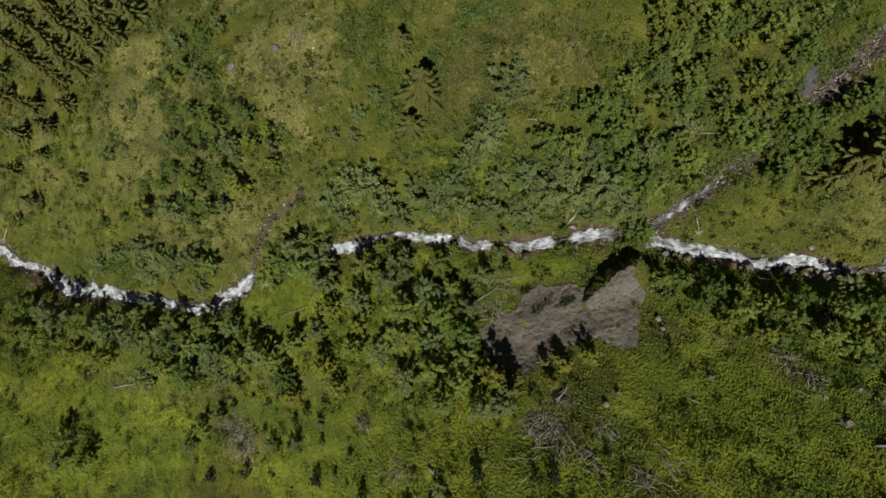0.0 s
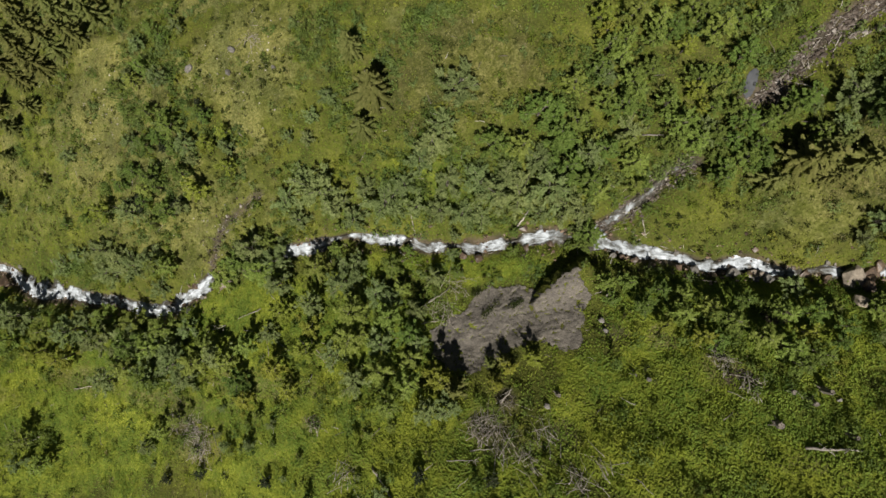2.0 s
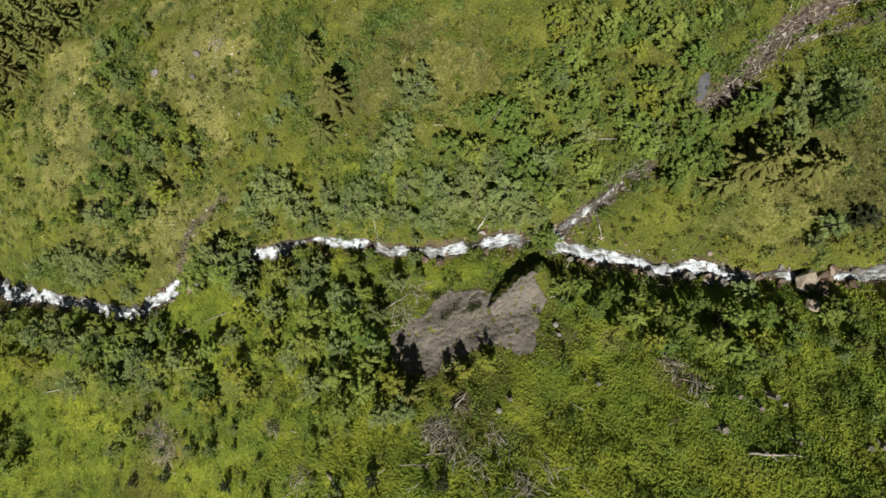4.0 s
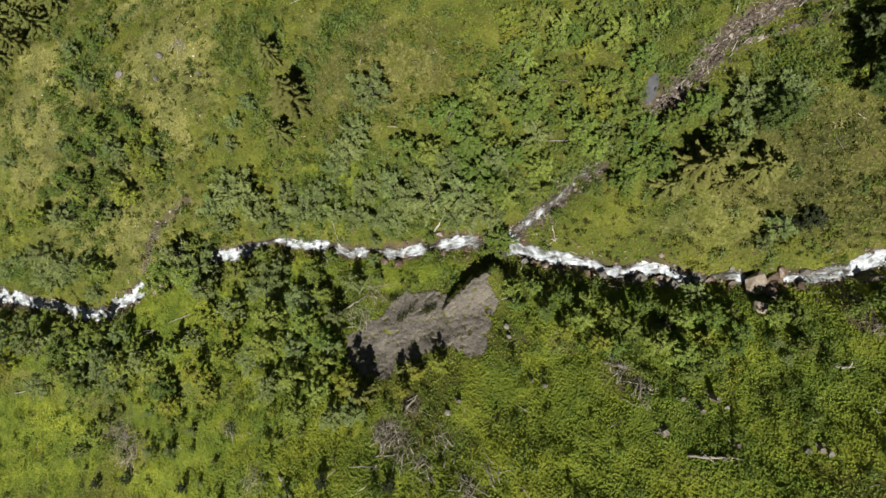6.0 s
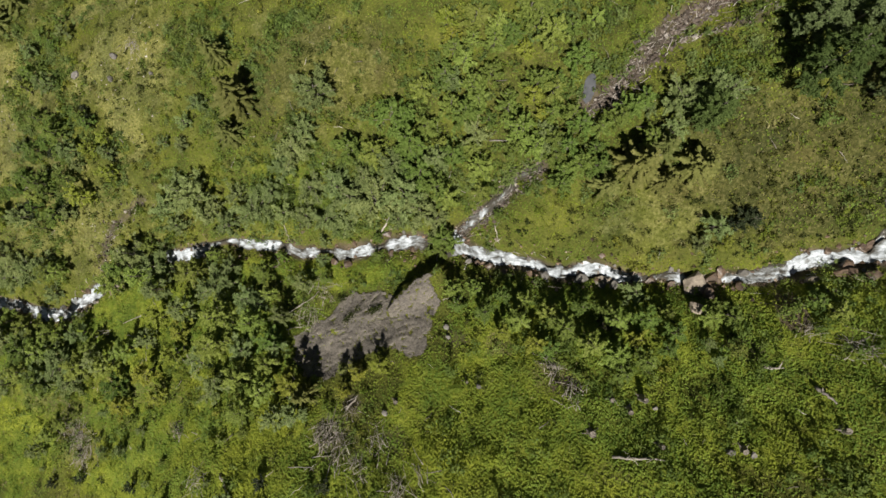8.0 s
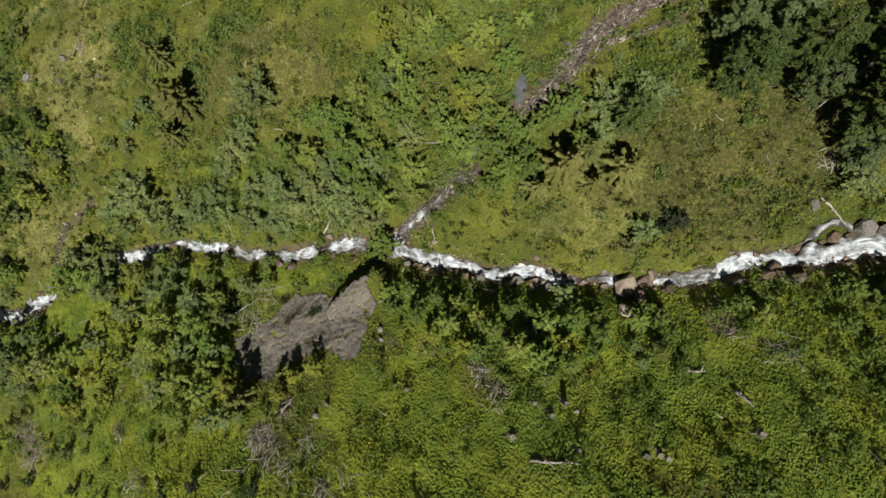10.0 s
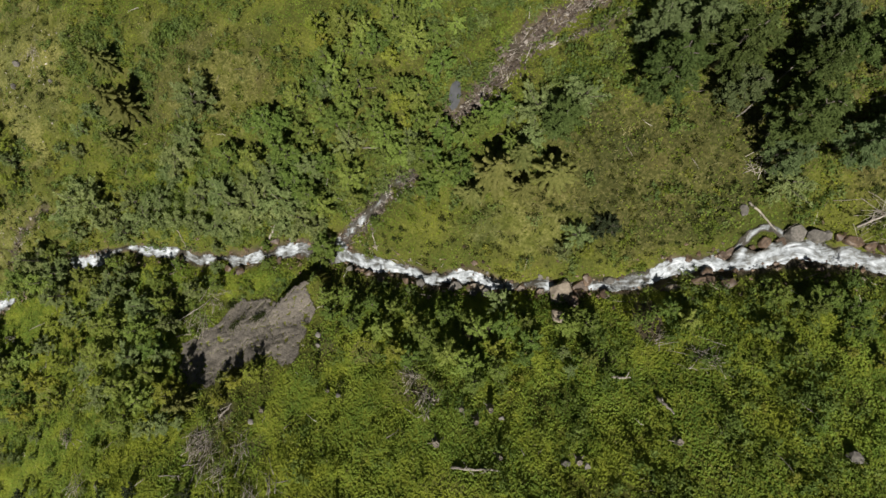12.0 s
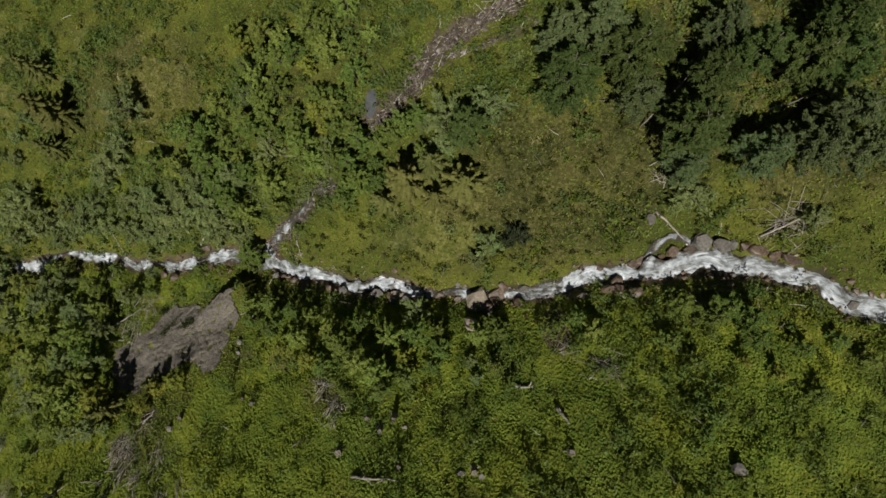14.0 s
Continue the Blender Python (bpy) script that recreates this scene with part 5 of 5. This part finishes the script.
# ---- dead wood ----
def log(points, radius, label, stubs=3, seed=1, mat=None, name="fallen_log", lift=0.0):
    """A fallen trunk lying over the ground along the points, with broken stubs."""
    g = np.random.default_rng(seed)
    p = np.array(points, float)
    t = np.linspace(0, 1, 9)
    x, y = np.interp(t, np.linspace(0, 1, len(p)), p[:, 0]), np.interp(t, np.linspace(0, 1, len(p)), p[:, 1])
    z = level(x, y)
    z = 0.5 * z + 0.5 * np.linspace(z[0], z[-1], 9) + radius + 0.25 + lift * t
    z[0] -= 0.2
    line = np.stack([x + g.normal(0, 0.06, 9), y + g.normal(0, 0.06, 9), z], 1)
    ob = tagged(new(name), label, "log")
    ob.location = line[0]
    stem = part("stem", joined("stem", [tube(line - line[0], np.linspace(radius, radius * 0.4, 9), 7)], mat or M_DEAD), ob)
    for s in range(stubs):
        i = int(g.integers(2, 8))
        way = unit(np.append(g.normal(size=2), 0.35)) * g.uniform(0.5, 1.3)
        part("stub", joined("stub", [tube(np.array([line[i], line[i] + way * 0.5, line[i] + way]) - line[0], [radius * 0.4, radius * 0.28, radius * 0.1], 5)], mat or M_DEAD), stem)
    return ob


LOGS = [((44.2, -20.2), (49.1, -20.0), 0.16, 5), ((61.0, -11.5), (62.9, -11.5), 0.17, 1), ((65.0, -13.1), (65.9, -14.2), 0.2, 2),
        ((14.5, -19.5), (16.0, -17.8), 0.15, 1), ((17.8, 3.8), (19.3, 6.3), 0.16, 2), ((-1.9, -28.2), (0.9, -30.8), 0.16, 1),
        ((28.3, -5.7), (29.2, -4.6), 0.12, 1), ((76.4, 7.2), (79.9, 4.0), 0.15, 2), ((86.5, 4.5), (91.5, 7.0), 0.13, 4), ((32.6, 15.1), (38.5, 14.7), 0.1, 1),
        ((49.0, 20.6), (50.8, 19.4), 0.1, 2), ((-70.5, -36), (-66, -34), 0.12, 1), ((-100, 2), (-97.5, 5), 0.2, 0),
        ((3.2, -8.6), (7.0, -6.3), 0.09, 2), ((4.0, -10.4), (7.3, -9.9), 0.08, 2), ((5.0, -7.5), (8.2, -5.4), 0.07, 1), ((-13, -13.5), (-10.2, -16.6), 0.08, 2), ((-19, -14.5), (-16.5, -15.5), 0.07, 1),
        ((-23, -9.5), (-27, -11.2), 0.08, 1), ((-44, -17), (-41, -19), 0.07, 1), ((-52, -20), (-48.5, -21.5), 0.07, 1), ((10.5, -25), (14, -24), 0.07, 1), ((33.5, 4.5), (34.2, 2.0), 0.08, 1), ((2.2, 5.6), (2.8, 2.6), 0.06, 0), ((-62, -26), (-57, -25), 0.09, 2), ((-56, 8.3), (-52, 8.0), 0.07, 1)]
for k, (a, b, r, stubs) in enumerate(LOGS):
    log([a, b], r, "weathered grey fallen log lying in the undergrowth", stubs, 700 + k)


for k, (a, b, r, lift) in enumerate([((-15.2, -13.6), (-10.2, -15.6), 0.07, 2.2), ((-33.4, -13.8), (-28.5, -12.2), 0.07, 1.8), ((-7.6, -14.4), (-9.2, -17.4), 0.06, 2.2), ((74.0, 15.9), (76.9, 19.6), 0.09, 3.6),
                                     ((85.8, 17.0), (89.8, 17.7), 0.08, 4.2), ((76.2, 15.6), (78.0, 17.6), 0.07, 2.6), ((-21.5, -6.8), (-18.4, -8.6), 0.06, 2.0), ((7.6, -26.2), (11.5, -25.6), 0.07, 0.6)]):
    log([a, b], r, "bare grey dead stem leaning among the trees", 4, 760 + k, name="leaning_snag", lift=lift)


def tree_stump(x, y, radius, tall, seed):
    """A weathered stump: a fluted stem on spread roots with a splintered top."""
    g = np.random.default_rng(seed)
    stump = tagged(new("tree_stump"), "grey weathered tree stump in the herbs", "tree stump", "stumps on the slope")
    stump.matrix_basis = at_ground(x, y, float(g.uniform(0, 360)), 1.0, 0.1, float(g.uniform(-12, 12)))
    sides, rings = 12, [(-0.3, 1.5), (0.08, 1.25), (0.3, 1.0), (0.8, 0.9), (1.0, 0.86), (0.93, 0.45)]
    verts = [(math.cos(6.2832 * k / sides) * radius * w * (1 + 0.12 * math.sin(5 * k) * (1.6 - h)), math.sin(6.2832 * k / sides) * radius * w * (1 + 0.12 * math.cos(3 * k)),
              h * tall + (0.22 * tall * g.uniform() if h > 0.9 else 0)) for h, w in rings for k in range(sides)]
    faces = [(i * sides + k, i * sides + (k + 1) % sides, (i + 1) * sides + (k + 1) % sides, (i + 1) * sides + k) for i in range(len(rings) - 1) for k in range(sides)]
    faces.append(tuple((len(rings) - 1) * sides + k for k in range(sides)))
    part("stem", joined("stem", [(np.array(verts), faces)], M_BARK, False), stump)
    for k in range(4):
        a = k * 1.57 + g.uniform(-0.4, 0.4)
        t = np.linspace(0.7, 2.6, 4)[:, None]
        line = np.array([[math.cos(a), math.sin(a), 0]]) * radius * t + np.array([[0, 0, 1]]) * (0.22 * (2.6 - t) * radius - 0.05)
        part("root", joined("root", [tube(line, np.array([0.3, 0.22, 0.14, 0.06]) * radius, 5)], M_BARK), stump)


for k, (x, y, r, tall) in enumerate([(48.2, -15.0, 0.32, 1.5), (46.8, -16.2, 0.3, 0.9), (42.6, -18.5, 0.4, 0.7), (49.0, -19.0, 0.28, 0.9), (56.6, -18.9, 0.34, 0.6), (45.2, -15.4, 0.3, 0.5), (65.8, -16.6, 0.36, 0.7),
                                     (21.2, -17.6, 0.3, 0.7), (29.6, -14.6, 0.24, 0.5)]):
    tree_stump(x, y, r, tall, 780 + k)


def brush_pile(x, y, size, count, seed, mat=None):
    """A heap of bare grey branches thrown together."""
    g = np.random.default_rng(seed)
    heap = tagged(new("brush_pile"), "heap of bare grey dead branches on the slope", "brush pile", "heaps of dead branches")
    heap.matrix_basis = at_ground(x, y)
    lean = g.uniform(0, 3.14)
    for k in range(int(count * 2)):
        a = lean + g.normal(0, 1.0)
        ln = size * g.uniform(0.5, 1.2)
        mid = np.array([g.normal(0, size * 0.28), g.normal(0, size * 0.28), 0.0])
        t = np.linspace(-0.5, 0.5, 5)[:, None]
        line = mid + np.array([[math.cos(a), math.sin(a), 0]]) * ln * t + g.normal(0, 0.04, (5, 3))
        zz = level(line[:, 0] + x, line[:, 1] + y) - level(np.array([x]), np.array([y]))
        line[:, 2] = zz.mean() + (zz[-1] - zz[0]) * t[:, 0] + 0.15 + g.uniform(0, 0.5)
        part("branch", joined("branch", [tube(line, np.linspace(0.036, 0.010, 5) * g.uniform(0.5, 1.4), 4)], mat or (M_TWIG if k % 3 else M_DEAD)), heap)
    return heap


for k, (x, y, size, count) in enumerate([(13.4, -22.5, 3.4, 26), (39.2, -12.3, 2.4, 16), (-34.9, -30.0, 4.0, 24), (-32.0, -32.1, 4.5, 26), (70.0, -9.0, 2.6, 16),
                                         (88.7, 5.8, 4.0, 22), (9, -4.5, 3.0, 12), (7.0, -8.5, 3.2, 12), (76.5, 11, 2.0, 10), (19, -21.5, 2.4, 12), (-11.3, -24.8, 1.8, 10),
                                         (-24, 34, 2.6, 12), (22, -25.5, 2.6, 14), (-6, -29.5, 3.0, 10), (41, -14.4, 2.2, 12),
                                         (11.4, -22.6, 2.6, 16), (16.8, -24.4, 2.4, 12), (15.4, -19.2, 2.0, 8), (-38.5, -29.2, 3.0, 14), (66.5, -7.6, 1.8, 8), (24.5, -23.5, 2.0, 8)]):
    brush_pile(x, y, size, count, 800 + k)


# ---- rubble in the chute and the gullies ----
def rubble(name, line, spread, stones, sticks, label, seed, step=0.3, mat=None):
    """A bed of broken stone with splintered wood strewn down it."""
    g = np.random.default_rng(seed)
    p = curve_through(line, step)
    d = unit(np.gradient(p, axis=0))
    pieces = []
    for k in range(stones):
        i = int(g.integers(0, len(p)))
        room = 0.35 + 0.65 * smooth(0, 20, i) + 0.6 * (float(vnoise(p[i, 0], p[i, 1], 2.5, 77)) - 0.5)
        o = g.normal(0, spread * 0.5) * room
        x, y = p[i, 0] - d[i, 1] * o, p[i, 1] + d[i, 0] * o
        z = float(level(np.array([x]), np.array([y]))[0])
        s = 0.07 + 0.26 * g.uniform() ** 2.5
        v = np.array([[1, 0, 0], [-1, 0, 0], [0, 1, 0], [0, -1, 0], [0, 0, 1], [0, 0, -1]], float) * s * g.uniform(0.6, 1.3, (6, 1)) + g.normal(0, 0.2 * s, (6, 3)) + np.array([x, y, z + 0.3 * s])
        pieces.append((v, [(0, 2, 4), (2, 1, 4), (1, 3, 4), (3, 0, 4), (2, 0, 5), (1, 2, 5), (3, 1, 5), (0, 3, 5)]))
    tagged(new(name, joined(name, pieces, mat or M_STONES, False)), label, "rubble", kind="stuff")
    pieces = []
    for k in range(sticks):
        i = int(g.integers(0, len(p)))
        o = g.normal(0, spread * 0.5)
        x, y = p[i, 0] - d[i, 1] * o, p[i, 1] + d[i, 0] * o
        a = math.atan2(d[i, 1], d[i, 0]) + g.normal(0, 0.5)
        ln = g.uniform(0.4, 1.6)
        ex, ey = math.cos(a) * ln / 2, math.sin(a) * ln / 2
        xs, ys = np.array([x - ex, x, x + ex]), np.array([y - ey, y, y + ey])
        zs = level(xs, ys)
        pieces.append(tube(np.stack([xs, ys, zs + g.uniform(0.05, 0.4)], 1), np.array([0.038, 0.034, 0.015]) * g.uniform(0.5, 1.4), 4))
    if pieces:
        tagged(new(name.replace("rubble", "splintered_wood"), joined(name, pieces, M_STICKS)), "pale splintered sticks strewn down the gully", "dead wood", kind="stuff")


rubble("chute_rubble", CHUTE, 1.7, 1900, 340, "brown and grey broken rubble in the steep chute", 901)
rubble("fan_rubble", CHUTE_FAN, 0.9, 260, 50, "brown rubble spread beside the top of the chute", 905)
rubble("side_stream_rubble", SIDE_STREAM, 1.5, 520, 150, "brown rubble beside the side stream", 902)
rubble("gully_rubble", OLD_GULLY, 1.5, 170, 30, "brown stones in a dry gully", 903)
rubble("stream_rubble", STREAM[3:-2], 2.6, 2600, 120, "wet brown stones on the stream banks", 904, mat=M_WETSTONES)


def silt_patch(x, y, rx, ry, turn):
    g = np.arange(-1, 1.01, 0.08)
    a, b = np.meshgrid(g, g)
    r = np.hypot(a, b)
    keep = r + 0.25 * (vnoise(a * 3, b * 3, 1.0, 91) - 0.5) < 0.95
    c, s = math.cos(radians(turn)), math.sin(radians(turn))
    wx, wy = x + a * rx * c - b * ry * s, y + a * rx * s + b * ry * c
    z = level(wx, wy) + 0.12
    n = len(g)
    cell = keep[:-1, :-1] & keep[1:, :-1] & keep[:-1, 1:] & keep[1:, 1:]
    j, i = np.nonzero(cell)
    k = j * n + i
    used, faces = np.unique(np.stack([k, k + 1, k + 1 + n, k + n], 1), return_inverse=True)
    me = mesh_from("rock_slab", np.stack([wx.ravel(), wy.ravel(), z.ravel()], 1)[used], faces.reshape(-1, 4), M_POOL, True)
    tagged(new("rock_slab", me), "smooth pale grey rock slab beside the chute", "rock", kind="structure")


silt_patch(44.3, 20.6, 0.8, 1.8, -8)


def dead_shrub(x, y, size, seed):
    """An uprooted shrub lying on the slip: a stem with dark leafy sprays."""
    g = np.random.default_rng(seed)
    bush = tagged(new("uprooted_shrub"), "dark uprooted shrub lying on the bare soil", "shrub", "shrubs on the slip")
    bush.matrix_basis = at_ground(x, y)
    a = g.uniform(0.3, 0.8)
    way = np.array([math.cos(a), math.sin(a), 0.12])
    t = np.linspace(0, 1, 6)[:, None]
    line = way * size * t + g.normal(0, 0.05, (6, 3)) + np.array([0, 0, 0.35])
    part("stem", joined("stem", [tube(line, np.linspace(0.06, 0.015, 6), 5)], M_BARK), bush)
    n = 420
    c = line[g.integers(1, 6, n)] + g.normal(0, 0.28, (n, 3)) * np.array([1, 1, 0.5])
    c[:, 2] = np.abs(c[:, 2]) + 0.1
    part("foliage", quad_mesh("foliage", leaf_quads(c, unit(g.normal(size=(n, 3)) + np.array([0, 0, 0.4])), g.uniform(0.07, 0.14, n), 0.06 + 0 * np.zeros(n), g), M_HEATH), bush)


dead_shrub(12.6, -9.2, 3.0, 951)
dead_shrub(16.2, -7.6, 2.2, 952)
dead_shrub(11.3, -6.2, 1.4, 953)


# ---- twigs and pale stones strewn over the slopes ----
def strewn_twigs(count, seed):
    g = np.random.default_rng(seed)
    x, y = scattered(count, lambda x, y: off_bare(x, y) * (0.25 + 0.75 * (vnoise(x, y, 7.0, 95) > 0.5)), seed)
    pieces = []
    for a, b in zip(x, y):
        ang, ln = g.uniform(0, 6.28), g.uniform(0.5, 1.9)
        xs = a + math.cos(ang) * ln * np.linspace(0, 1, 4) + g.normal(0, 0.06, 4)
        ys = b + math.sin(ang) * ln * np.linspace(0, 1, 4) + g.normal(0, 0.06, 4)
        zs = level(xs, ys)
        zs = np.linspace(zs[0], zs[-1], 4) + g.uniform(0.2, 0.9) + np.array([0, 0.1, 0.2, 0.3]) * g.uniform(0, 1.5)
        pieces.append(tube(np.stack([xs, ys, zs], 1), np.array([0.05, 0.042, 0.03, 0.014]) * g.uniform(0.5, 1.2), 4))
    tagged(new("fallen_twigs", joined("fallen_twigs", pieces, M_STICKS)), "pale bare fallen twigs scattered through the undergrowth", "dead wood", kind="stuff")


def strewn_stones(count, seed):
    g = np.random.default_rng(seed)
    spots = [(-24, 31, 11, 9), (-56, 24, 8, 12), (-30, 4, 6, 5)]
    pieces = []
    for k in range(count):
        cx, cy, rx, ry = spots[k % len(spots)]
        x, y = g.normal(cx, rx * 0.55), g.normal(cy, ry * 0.55)
        z = float(level(np.array([x]), np.array([y]))[0])
        s = 0.05 + 0.14 * g.uniform() ** 3
        v = np.array([[1, 0, 0], [-1, 0, 0], [0, 1, 0], [0, -1, 0], [0, 0, 1], [0, 0, -1]], float) * s * g.uniform(0.6, 1.3, (6, 1)) + np.array([x, y, z + 0.1])
        pieces.append((v, [(0, 2, 4), (2, 1, 4), (1, 3, 4), (3, 0, 4), (2, 0, 5), (1, 2, 5), (3, 1, 5), (0, 3, 5)]))
    tagged(new("strewn_stones", joined("strewn_stones", pieces, M_PALESTONES, False)), "small pale stones strewn in the dry grass", "stones", kind="stuff")


strewn_twigs(700, 971)
strewn_stones(420, 973)
